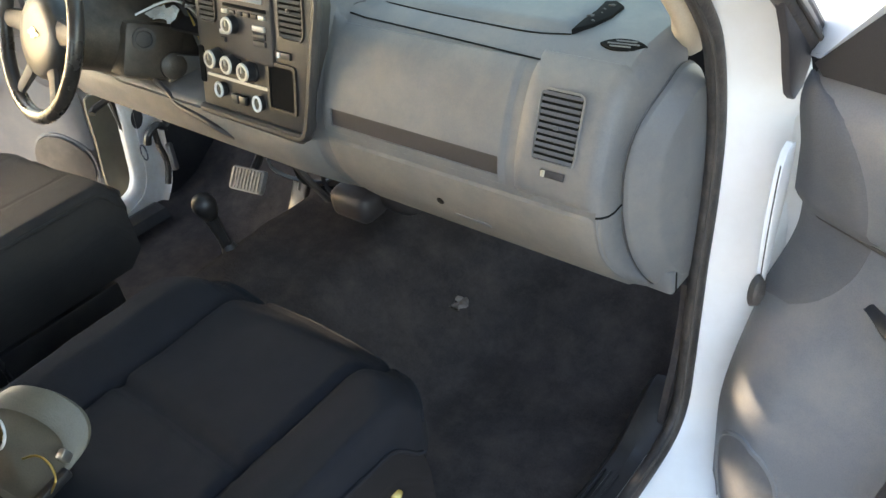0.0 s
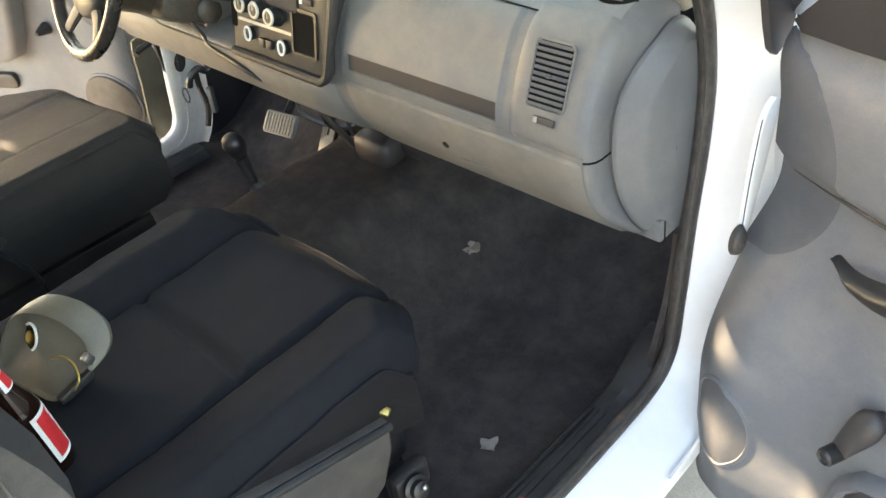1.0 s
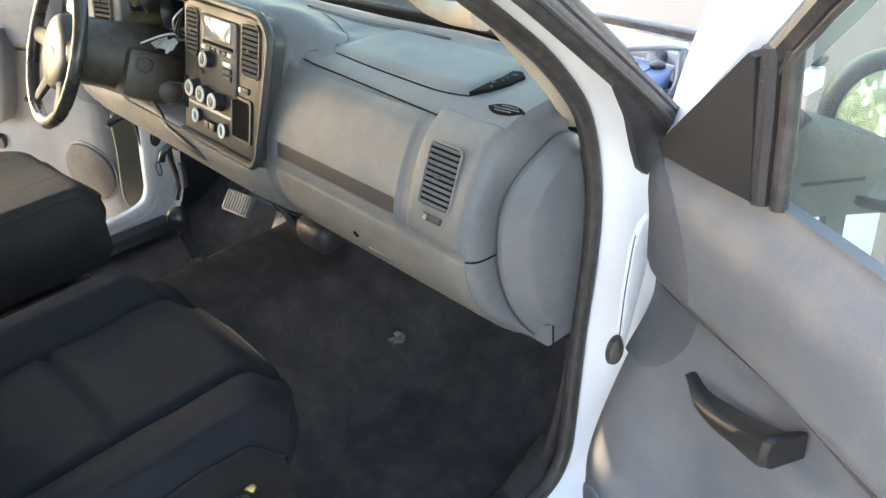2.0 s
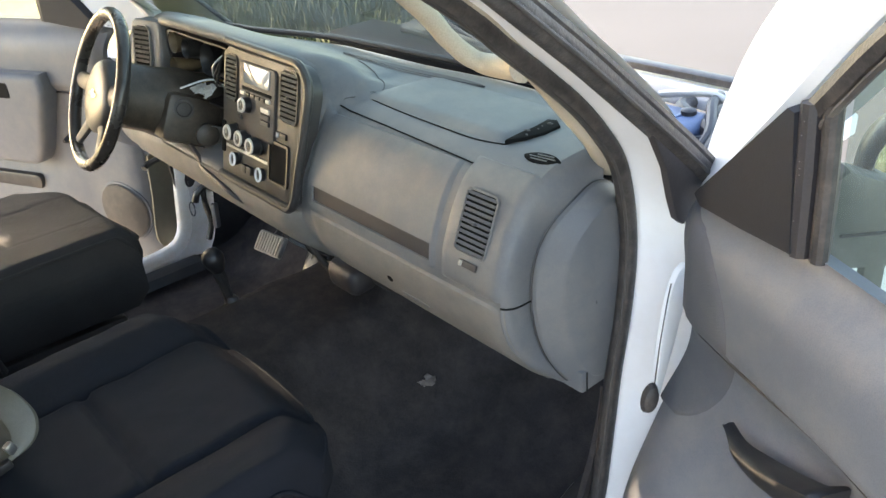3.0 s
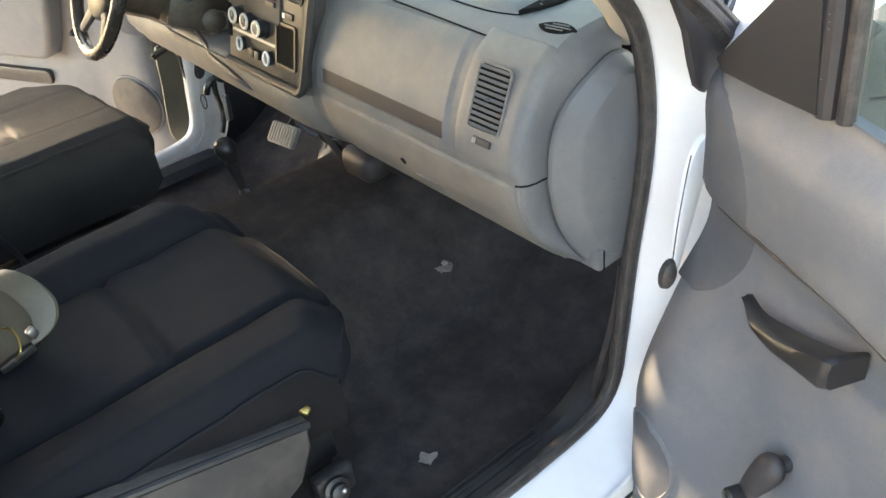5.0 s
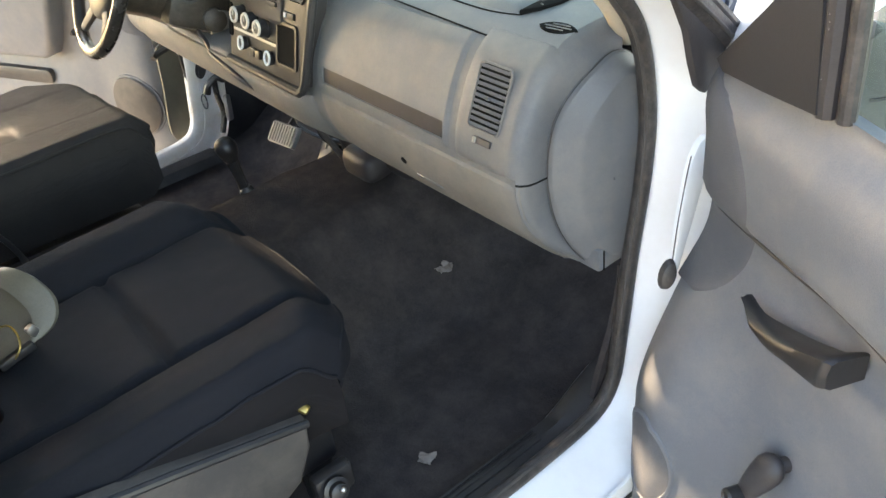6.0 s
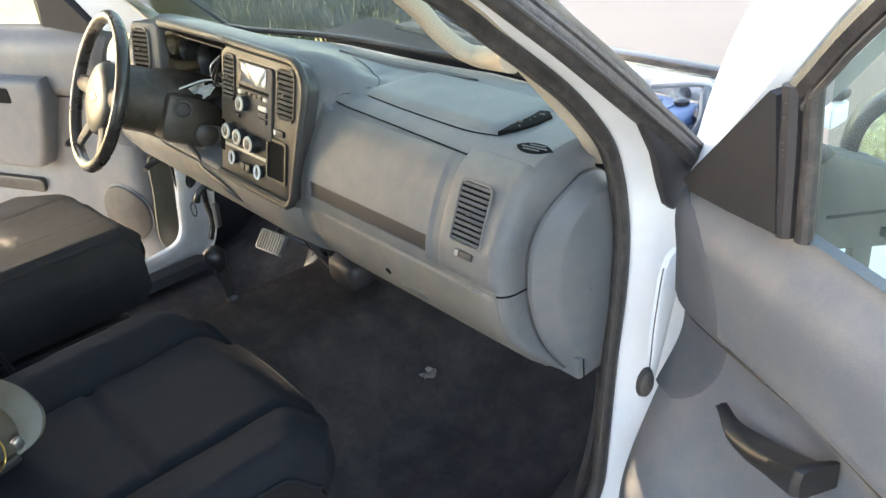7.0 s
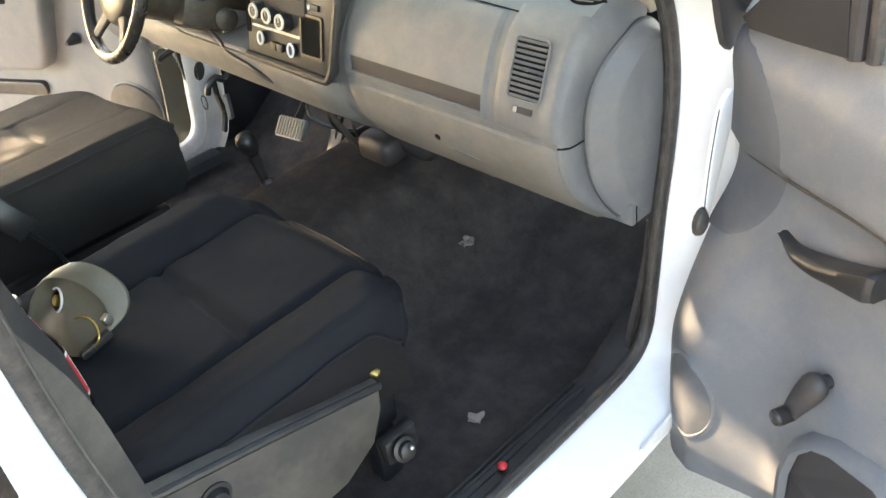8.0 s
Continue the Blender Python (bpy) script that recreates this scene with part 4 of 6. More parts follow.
# screw hole and cup mark in the knee panel
hp = dash_point(0.40, dash_t(0.40, 0.954))
bm = B()
lathe(bm, [(0.007, 0.0), (0.007, 0.0062), (0.004, 0.0066)], axes(hp, (1, 0, 0), dash_normal(0.40, dash_t(0.4, 0.954))), 14)
part("screw_hole", bm, DARK, dash, "small dark screw hole")
hp2 = dash_point(0.455, dash_t(0.455, 0.925))
bm = B()
plate(bm, rounded(0, 0, 0.075, 0.013, 0.006), axes(hp2, (1, 0, 0), dash_normal(0.455, dash_t(0.455, 0.925))), 0.0062, 0.0015)
part("scratch_patch", bm, DASH, dash, "pale scuffed patch")

# domed end cover beside the door
bm = B()
CAP = [(0.222, 1.13), (0.20, 1.168), (0.16, 1.182), (0.115, 1.166), (0.078, 1.132), (0.053, 1.08), (0.044, 1.01), (0.051, 0.94), (0.070, 0.88), (0.100, 0.83), (0.14, 0.805),
       (0.185, 0.812), (0.214, 0.84), (0.224, 0.92), (0.226, 1.03)]
CAP = [(p.x, p.y) for p in spline([(y, z, 0) for y, z in CAP], 3, True)]
cy0, cz0 = 0.13, 0.99


def cap_inset(d):
    """The cover's outline moved inwards by d."""
    out = []
    for k in range(len(CAP)):
        (ya, za), (yb, zb), (y, z) = CAP[k - 1], CAP[(k + 1) % len(CAP)], CAP[k]
        n_ = Vector((zb - za, ya - yb)).normalized()
        n_ = n_ if n_.dot(Vector((cy0 - y, cz0 - z))) > 0 else -n_
        out.append((y + d * n_.x, z + d * n_.y))
    return out


def cap_x(x, y):
    return x - 0.03 * ss(0.13, 0.02, y)


ringsC = [[(cap_x(x, y), y, z) for y, z in cap_inset(d)] for x, d in ((0.715, -0.004), (0.738, 0.0), (0.743, 0.0015), (0.746, 0.004), (0.7635, 0.026), (0.7655, 0.029), (0.7665, 0.034))]
inner = cap_inset(0.034)
for x, f in ((0.768, 0.6), (0.769, 0.3), (0.769, 0.02)):
    ringsC.append([(cap_x(x, lerp(cy0, y, f)), lerp(cy0, y, f), lerp(cz0, z, f)) for y, z in inner])
loft(bm, ringsC, True)
cap = part("end_cover", bm, DASH, dash, "domed oval cover on the dash end", smooth=18)
bm = B()
tube(bm, [(cap_x(0.7365, y), y, z) for y, z in cap_inset(-0.0012)], 0.0009, 6, True)
part("cover_gap", bm, BEZEL, cap)
# rounded shoulder between the face and the end cover
RIM_POLAR = sorted((math.atan2(z - cz0, y - cy0), math.hypot(y - cy0, z - cz0)) for y, z in CAP)
RIM_POLAR = [(RIM_POLAR[-1][0] - 2 * math.pi, RIM_POLAR[-1][1])] + RIM_POLAR + [(RIM_POLAR[0][0] + 2 * math.pi, RIM_POLAR[0][1])]


def cap_at(angle):
    """The end cover's rim in that direction from its middle."""
    r = along(RIM_POLAR, angle)
    return cy0 + r * math.cos(angle), cz0 + r * math.sin(angle)


bm = B()
ringsS = []
for k in range(61):
    t = 3.0 + 16.2 * k / 60
    p = dash_point(0.703, t)
    cy_, cz_ = cap_at(math.atan2(p.z - cz0, p.y - cy0))
    row = []
    for f, x in ((0.0, 0.702), (0.10, 0.712), (0.28, 0.7215), (0.55, 0.729), (0.85, 0.733), (1.0, 0.7335), (1.06, 0.728)):
        y, z = lerp(p.y, cy_, f), lerp(p.z, cz_, f)
        row.append((x - 0.03 * ss(0.13, 0.02, y) * f, y, z))
    ringsS.append(row)
loft(bm, ringsS)
part("end_shoulder", bm, DASH, dash, smooth=60)
bm = B()
box(bm, (0.740, 0.150, 0.838), (0.048, 0.100, 0.044), 0.005)
part("end_foot", bm, DASH, dash)
strip("foot_gap", [(0.7640, 0.112, 0.817), (0.7640, 0.112, 0.856)], 0.0018, DARK, dash)
sk = round((dash_t(0.703, 1.024) - 3.0) / 16.2 * 60)
strip("shoulder_gap", [Vector(q) + Vector((0.0006, -0.0006, 0)) for q in ringsS[sk]], 0.0016, DARK, dash)

# ---- centre stack ----
SM = axes((0.008, -0.036, 1.05), (1, 0, 0), (0, -1, 0.25))


def st(x, z):
    """Local coordinates on the stack's face from its x and height."""
    return x, (z - 1.05) * math.hypot(1, 0.25)


bm = B()
corner = [(0.150 - 0.055 * (1 - math.cos(radians(a))), 0.196 + 0.055 * math.sin(radians(a))) for a in range(0, 91, 15)]
ol = [(-0.192, -0.032), (0.100, -0.032), (0.112, -0.025), (0.118, -0.012)] + corner + [(-0.17, 0.253), (-0.195, 0.235)]
plate(bm, ol, SM @ pose(0, 0, -0.035), 0.035, 0.008, 3)
stack = part("centre_console", bm, BEZEL, dash, "dusty dark centre stack with radio and dials")
bm = B()
tube(bm, [SM @ Vector((x, y, 0.001)) for x, y in [(-0.19, -0.036), (0.104, -0.037), (0.117, -0.028), (0.124, -0.012)] + [(x + 0.006, y + 0.006) for x, y in corner] + [(-0.17, 0.261)]], 0.010, 10, up=(0, -1, 0.25))
part("surround", bm, BEZEL, stack)
vent(0.088, st(0, 1.231)[1], 0.060, 0.100, SM, 10, stack, BEZEL, 0.014, HUB)
vent(-0.150, st(0, 1.230)[1], 0.046, 0.095, SM, 10, stack, BEZEL, 0.012, HUB)
bm = B()
plate(bm, rounded(-0.035, 0.155, 0.150, 0.150, 0.010), SM, 0.006, 0.003)
radio = part("radio", bm, BROWN, stack, "car radio with a pale glossy screen")
bm = B()
plate(bm, rounded(-0.033, 0.207, 0.105, 0.040, 0.004), SM @ pose(0, 0, 0.006), 0.002, 0.001)
part("screen", bm, SCREEN, radio, "glossy screen, sky reflection put in as pale grey")
bm = B()
box(bm, (-0.032, 0.176, 0.007), (0.12, 0.006, 0.004), 0.001, SM)
part("disc_slot", bm, DARK, radio)
for k in range(6):
    bm = B()
    box(bm, (-0.087 + 0.021 * k, 0.165, 0.008), (0.017, 0.008, 0.005), 0.0015, SM)
    part("button", bm, SILVER if k in (0, 5) else BLACK, radio)
for k in range(3):
    bm = B()
    box(bm, (0.008, 0.145 - 0.013 * k, 0.008), (0.034, 0.010, 0.005), 0.0015, SM)
    part("button", bm, SILVER if k == 0 else BROWN, radio)
    bm = B()
    box(bm, (-0.098, 0.14 - 0.014 * k, 0.008), (0.016, 0.009, 0.005), 0.0015, SM)
    part("button", bm, SILVER if k == 1 else BROWN, radio)


def dial(x, z, r, h, name, cap_mat, ring_mat, parent):
    m = SM @ pose(*st(x, z), 0.0)
    bm = B()
    lathe(bm, [(r * 1.12, 0.0), (r * 1.12, 0.003), (r, 0.004), (r * 0.92, h), (r * 0.80, h + 0.002), (0.001, h + 0.002)], m, 24)
    k = part(name, bm, cap_mat, parent)
    bm = B()
    lathe(bm, [(r * 0.95, h + 0.0005), (r * 0.86, h + 0.0035), (r * 0.62, h + 0.0035), (r * 0.58, h + 0.001)], m, 24, False)
    part("ring", bm, ring_mat, k)
    bm = B()
    box(bm, (0, r * 0.3, h + 0.003), (r * 0.18, r * 0.7, 0.003), 0, m)
    part("pointer", bm, DIAL_MARK, k)
    return k


dial(-0.068, 1.188, 0.017, 0.020, "tuning_knob", BLACK, SILVER, radio)
for x, z in ((-0.129, 1.119), (-0.080, 1.116), (-0.031, 1.111)):
    dial(x, z, 0.0185, 0.020, "climate_dial", BLACK, SILVER, stack)
for x, z in ((-0.124, 1.062), (-0.010, 1.056)):
    m = SM @ pose(*st(x, z), 0.0)
    bm = B()
    lathe(bm, [(0.014, 0.0), (0.014, 0.008), (0.001, 0.009)], m, 20)
    k = part("rotary_switch", bm, BLACK, stack)
    bm = B()
    tube(bm, [m @ Vector((0.0105 * math.cos(a), 0.0135 * math.sin(a), 0.010)) for a in [2 * math.pi * j / 24 for j in range(24)]], 0.0026, 8, True)
    part("ring", bm, WHITE_MARK, k, "white ring mark")
for x in (-0.080, -0.057):
    bm = B()
    box(bm, (*st(x, 1.052), 0.004), (0.020, 0.018, 0.008), 0.002, SM)
    part("button", bm, BLACK, stack)
bm = B()
plate(bm, rounded(*st(-0.075, 1.085), 0.18, 0.006, 0.002), SM, 0.003)
part("trim_line", bm, SILVER, stack)
# pocket beside the dials: a flat dark plate paints the shade of its depth
bm = B()
ring_plate(bm, rounded(*st(0.056, 1.094), 0.078, 0.090, 0.008), rounded(*st(0.056, 1.094), 0.066, 0.078, 0.005), SM, 0.004)
part("pocket_frame", bm, BLACK, stack)
bm = B()
plate(bm, rounded(*st(0.056, 1.094), 0.066, 0.078, 0.005), SM, 0.0015)
part("pocket", bm, DARK, stack, "flat dark plate for the shade in the storage pocket")
bm = B()
box(bm, (*st(0.064, 1.153), 0.002), (0.040, 0.012, 0.005), 0.001, SM)
part("vent_switch", bm, BLACK, stack)
bm = B()
box(bm, (*st(0.055, 1.153), 0.005), (0.006, 0.009, 0.004), 0, SM)
part("tab", bm, WHITE_MARK, stack)
# flat dark plate in place of a shaded side pocket
for x in (-0.182,):
    bm = B()
    plate(bm, rounded(*st(x, 1.10), 0.016, 0.07, 0.004), SM, 0.002)
    part("side_pocket", bm, DARK, stack)

# ---- gauges, left end vent ----
gauges = part("gauge_housing", box(B(), (-0.362, 0.113, 1.195), (0.34, 0.012, 0.16), 0.004), BROWN, dash, "brown back of the stripped gauge housing")
bm = B()
ring_plate(bm, rounded(-0.362, 1.197, 0.345, 0.160, 0.03), rounded(-0.362, 1.197, 0.330, 0.150, 0.03), axes((0, 0.108, 0), (1, 0, 0), (0, -1, 0)), 0.070)
part("housing_wall", bm, BROWN, gauges, "dark wall round the gauges", smooth=50)
for x, z, r, d, mt in ((-0.472, 1.240, 0.024, 0.078, CONE), (-0.490, 1.178, 0.022, 0.083, CONE), (-0.392, 1.238, 0.022, 0.083, BLACK), (-0.330, 1.220, 0.036, 0.063, BLACK), (-0.262, 1.237, 0.026, 0.04, SHIELD), (-0.262, 1.180, 0.028, 0.04, SHIELD)):
    bm = B()
    m = axes((x, 0.106, z), (1, 0, 0), (0, -1, 0.15))
    flare = 0.35 if mt is CONE else 0.82
    lathe(bm, [(r * flare, 0.0), (r * (flare + 0.4) / 1.4, d * 0.5), (r, d), (r * 1.05, d + 0.002), (r * 1.05, d), (r * (flare + 0.08), 0.0)], m, 28, False)
    g = part("gauge_ring", bm, mt, gauges, "flared brown gauge cone, lightened as if sunlit" if mt is CONE else "deep dark gauge ring")
    bm = B()
    lathe(bm, [(r * (flare + 0.02), 0.002), (0.001, 0.0022)], m, 28, False)
    part("dial_face", bm, DARK if mt is BLACK else BROWN, g)
for k in range(3):
    strip("loose_wire", spline([(-0.26 + 0.01 * k, 0.05, 1.18), (-0.25 + 0.01 * k, 0.02, 1.19 + 0.01 * k), (-0.235, 0.01, 1.235 - 0.02 * k), (-0.215, 0.03, 1.26)], 5), 0.0025, (SILVER, BLACK, BLACK)[k], dash)
bm = B()
pts = [(-0.572, 0.062, 1.280), (-0.552, 0.034, 1.300), (-0.45, 0.022, 1.309), (-0.34, 0.022, 1.311), (-0.235, 0.024, 1.311), (-0.15, 0.026, 1.311), (-0.03, 0.028, 1.307), (0.04, 0.040, 1.297), (0.095, 0.066, 1.276)]
loft(bm, [[(p.x, p.y + d, p.z + e) for p in spline(pts, 5)] for d, e in ((0.12, -0.032), (0.05, -0.003), (0.014, 0.003), (0.003, -0.001), (-0.001, -0.009), (0.003, -0.018), (0.014, -0.022), (0.11, -0.036))])
part("gauge_visor", bm, DASH, dash, "overhanging gauge visor", smooth=60)
lm = axes((-0.594, 0.000, 1.216), (1, 0.22, 0), (0.22, -1, 0.22))
bm = B()
plate(bm, rounded(0, 0, 0.122, 0.160, 0.022), lm @ pose(0, 0, -0.06), 0.058, 0.006, 3)
endp = part("left_vent_panel", bm, DASH, dash)
vent(-0.012, 0.012, 0.066, 0.105, lm, 9, endp, DASH, 0.02, SHIELD)
# bright torn foil under the gauges, wiring loom along the knee panel
bm = B()
bmesh.ops.create_grid(bm, x_segments=14, y_segments=6, size=0.5, matrix=Matrix.LocRotScale((-0.345, 0.022, 1.163), Matrix.Rotation(0.5, 3, "X"), (0.10, 0.035, 1)))
for v in bm.verts:
    v.co += Vector((noise.noise(v.co * 70), noise.noise(v.co * 70 + Vector((5, 0, 0))), noise.noise(v.co * 55 + Vector((0, 7, 0))))) * 0.010
solid(bm, 0.0008)
part("foil", bm, SILVER, dash, "bright crumpled foil behind the column", smooth=0)
strip("cable", spline([(-0.372, -0.030, 1.030), (-0.336, -0.030, 1.005), (-0.290, -0.042, 0.992), (-0.206, -0.045, 0.980), (-0.165, -0.043, 0.968), (-0.132, -0.030, 0.950)], 6), 0.0065, BROWN, dash, "dark wiring loom along the knee panel")
# heater duct and brackets under the centre of the dash
bm = B()
box(bm, (0.02, 0.255, 0.765), (0.20, 0.16, 0.16), 0.04, seg=4)
part("heater_duct", bm, BROWN, dash, "dark brown heater duct under the dash")
bm = B()
box(bm, (0.20, 0.30, 0.73), (0.17, 0.12, 0.13), 0.03, seg=3)
part("heater_box", bm, BROWN, dash)
bm = B()
box(bm, (-0.03, 0.175, 0.715), (0.12, 0.11, 0.075), 0.025, pose(0, 0, 0), seg=3)
part("floor_duct", bm, BROWN, dash, "dark floor outlet of the heater")
strip("bracket", [(-0.19, 0.10, 0.86), (-0.165, 0.13, 0.76), (-0.13, 0.17, 0.66), (-0.12, 0.18, 0.58)], 0.008, SHIELD, dash)
for k in range(4):
    strip("cable", spline([(-0.28 + 0.06 * k, 0.18, 0.86), (-0.27 + 0.07 * k, 0.12 + 0.02 * k, 0.76 - 0.02 * k), (-0.18 + 0.05 * k, 0.20, 0.70), (-0.12 + 0.04 * k, 0.26, 0.78)], 6), 0.005, (BLACK, DARK, BROWN, BLACK)[k], dash)
strip("release_lever", spline([(-0.70, 0.0, 0.90), (-0.72, -0.03, 0.885), (-0.715, -0.045, 0.878)], 4), 0.009, BLACK, dash)

# ---- steering column and wheel ----
WC = Vector((-0.478, -0.175, 1.188))
WA = Vector((-0.09, -math.cos(radians(26)), math.sin(radians(26)))).normalized()     # axle, towards the driver
WM = axes(WC, Vector((1, 0, 0)) - WA * WA.x, WA)
column = thing("steering_column", "black steering column with its lower cover off", "steering column")
bm = B()
lathe(bm, [(0.055, -0.03), (0.078, -0.045), (0.080, -0.12), (0.088, -0.16), (0.092, -0.26), (0.08, -0.36)], WM, 20)
part("column_shroud", bm, COLUMN, column)
bm = B()
box(bm, (0.055, -0.02, -0.20), (0.09, 0.12, 0.14), 0.02, WM)
part("ignition_housing", bm, COLUMN, column, "brown bare ignition lock housing")
bm = B()
m = WM @ pose(0.102, 0.005, -0.17, 0, 78, 0)
lathe(bm, [(0.024, 0.0), (0.024, 0.006), (0.018, 0.006), (0.016, 0.002), (0.008, 0.004), (0.001, 0.004)], m, 20)
part("ignition_lock", bm, SHIELD, column, "round ignition lock")
bm = B()
lathe(bm, [(0.03, 0.0), (0.028, 0.012), (0.02, 0.016), (0.001, 0.016)], WM @ pose(0.10, -0.045, -0.24, 0, 80, 0), 16)
part("lock_boss", bm, COLUMN, column)
for k in range(3):
    strip("wire", spline([WM @ Vector((0.08, 0.05 + 0.01 * k, -0.16 - 0.02 * k)), WM @ Vector((0.12, 0.09, -0.22 - 0.01 * k)), WM @ Vector((0.15, 0.06 - 0.02 * k, -0.27)), WM @ Vector((0.12, 0.0, -0.31))], 5),
          0.0025, (WHITE_MARK, BLACK, BRASS)[k], column)
strip("turn_lever", [WM @ Vector((-0.05, 0.02, -0.08)), WM @ Vector((-0.18, 0.05, -0.07)), WM @ Vector((-0.2, 0.055, -0.07))], [0.007, 0.008, 0.010], BLACK, column)
bm = B()
loft(bm, [[WM @ Vector((0.115 * math.cos(a), 0.115 * math.sin(a) - 0.02, h)) for a in [math.pi + math.pi * k / 12 for k in range(13)]] for h in (-0.32, -0.24)])
solid(bm, 0.01)
part("column_bracket", bm, DASH_LOW, column)

wheel = thing("steering_wheel", "dark steering wheel with a pale worn lower rim", "steering wheel")
bm = B()
N = 48
tube(bm, [WM @ Vector((0.1775 * math.cos(a), 0.1775 * math.sin(a), 0)) for a in [2 * math.pi * k / N for k in range(N)]], 0.0155, 12, True)
part("rim", bm, GLOSSY, wheel)
bm = B()
hub = [(0.088 * math.cos(a) * (1 + 0.10 * math.cos(2 * a)), 0.086 * math.sin(a) - 0.014) for a in [2 * math.pi * k / 28 for k in range(28)]]
loft(bm, [[WM @ Vector((x * f, y * f, h)) for x, y in hub] for f, h in ((0.95, -0.045), (1.04, -0.020), (1.0, -0.006), (0.92, 0.003), (0.6, 0.008), (0.02, 0.009))], True)
part("hub_pad", bm, HUB, wheel, "brown-grey hub pad", smooth=60)
for a, w in ((0, 0.030), (180, 0.030), (238, 0.024), (302, 0.024)):
    a = radians(a)
    bm = B()
    d = Vector((math.cos(a), math.sin(a), 0))
    tube(bm, [WM @ (d * 0.06 + Vector((0, 0, -0.012))), WM @ (d * 0.11 + Vector((0, 0, -0.012))), WM @ (d * 0.175)], [w * 1.1, w * 0.8, w * 0.62], 10, flat=0.5, up=tuple(WA))
    part("spoke", bm, SHIELD, wheel)
bm = B()
plate(bm, [(-0.028, -0.004), (-0.010, -0.006), (-0.010, -0.011), (0.010, -0.011), (0.010, -0.006), (0.028, -0.004), (0.028, 0.004), (0.010, 0.006), (0.010, 0.011), (-0.010, 0.011), (-0.010, 0.006), (-0.028, 0.004)],
      WM @ pose(0, -0.012, 0.0085), 0.003, 0.001)
part("badge", bm, GOLD, wheel, "plain gold badge on the hub")


# ---- doors ----
def make_door(side):
    """A swung-open door. u runs from the hinge along the door, o from its trim towards the cab, z up."""
    if side > 0:
        P, D, Nn = Vector((0.888, 0.190, 0)), Vector((0.906, -0.423, 0)), Vector((-0.423, -0.906, 0))
    else:
        P, D, Nn = Vector((-1.0, 0.055, 0)), Vector((-0.906, -0.423, 0)), Vector((0.423, -0.906, 0))

    def W(u, o, z):
        return P + D * u + Nn * o + Vector((0, 0, z))

    def FM(u, o, z):
        """A frame on the door: x along u, y up, z towards the cab."""
        return Matrix.Translation(W(u, o, z)) @ Matrix((D, Vector((0, 0, 1)), Nn)).transposed().to_4x4()

    pod = 0.12 if side > 0 else 0.03

    def off(u, z):
        """How far the trim stands out towards the cab."""
        o = 0.012 * ss(0.0, 0.05, u)
        fall = 1.0 if u < 0.12 else lerp(1.0, 0.34, (u - 0.12) / 0.12) if u < 0.24 else max(0.0, lerp(0.34, 0.0, (u - 0.24) / 0.20))
        o += pod * ss(0.98, 0.60, z) * fall * (0.85 + 0.15 * ss(0.02, 0.08, u))
        o += 0.035 * ss(0.80, 0.62, z) * ss(0.20, 0.45, u)
        o += 0.018 * ss(1.008, 1.030, z) - 0.012 * ss(1.17, 1.22, z) - 0.034 * ss(1.12, 1.235, z) ** 1.5
        dx, dz = (u - 0.31) / 0.13, (z - 0.972) / 0.04
        o -= 0.022 * math.exp(-(dx * dx + dz * dz)) if side > 0 else 0.0
        if side > 0:
            o += 0.05 * ss(0.52, 0.66, u) * ss(1.02, 0.92, z) * ss(0.55, 0.7, z)
        return o

    door = thing("door_1" if side > 0 else "door_2", ("open passenger door with grey moulded trim and a white frame" if side > 0 else
                                "open driver's door with sunlit beige-grey trim and armrest"), "vehicle door", group="cab doors", kind="structure")
    # trim panel
    bm = B()
    us = [1.06 * k / 70 for k in range(71)]
    zs = sorted({0.36 + 0.86 * k / 60 for k in range(61)} | {1.004, 1.012, 1.02})
    def nose(u, z):
        """The trim's front edge sits further back above the pod."""
        return u + 0.033 * ss(0.82, 1.0, z) * (1 - 0.7 * ss(1.10, 1.20, z)) * (1 - u / 1.06)

    rows = [[W(nose(u, z), off(u, z) - (0.012 if u in (us[0], us[-1]) else 0), z - 0.012 * ss(0.03, 0.0, u) * ss(1.15, 1.22, z)) for u in us] for z in zs]
    rows.insert(0, [W(u, -0.03, 0.36) for u in us])
    rows.append([W(nose(u, 1.2), -0.012, 1.226 - 0.014 * ss(0.03, 0.0, u)) for u in us])
    rows.append([W(nose(u, 1.2), -0.035, 1.222 - 0.016 * ss(0.03, 0.0, u)) for u in us])
    loft(bm, rows)
    trim_ = part("trim_panel", bm, TRIM, door, smooth=50)
    # seam under the upper trim
    bm = B()
    tube(bm, [W(nose(u, 1.004), off(u, 1.004) + 0.0005, 1.004) for u in [0.02 + 1.0 * k / 40 for k in range(41)]], 0.0035, 6)
    part("seam", bm, BROWN, trim_)
    # darker insert at the front edge: a half oval
    bm = B()
    rows = []
    for k in range(25):
        z = 0.845 + 0.35 * k / 24
        f = (z - 0.995) / (0.1975 if z > 0.995 else 0.150)
        w = 0.012 + 0.158 * math.sqrt(max(0.0, 1 - f * f)) * (1 + 0.12 * f)
        rows.append([W(lerp(nose(0.004, z), 0.004 + w, j / 10), off(0.004 + w * j / 10, z) + 0.003 * min(1, (10 - j) / 1.5) - (0.002 if j == 10 else 0), z) for j in range(11)])
    loft(bm, rows)
    part("front_insert", bm, TRIM_DARK, door, "darker grey half-oval insert", smooth=60)
    # white shell behind the trim
    bm = B()
    box(bm, (0.5, 0.72, -0.085), (1.10, 0.78, 0.095), 0.02, FM(0, 0, 0))
    part("door_shell", bm, WHITE, door)
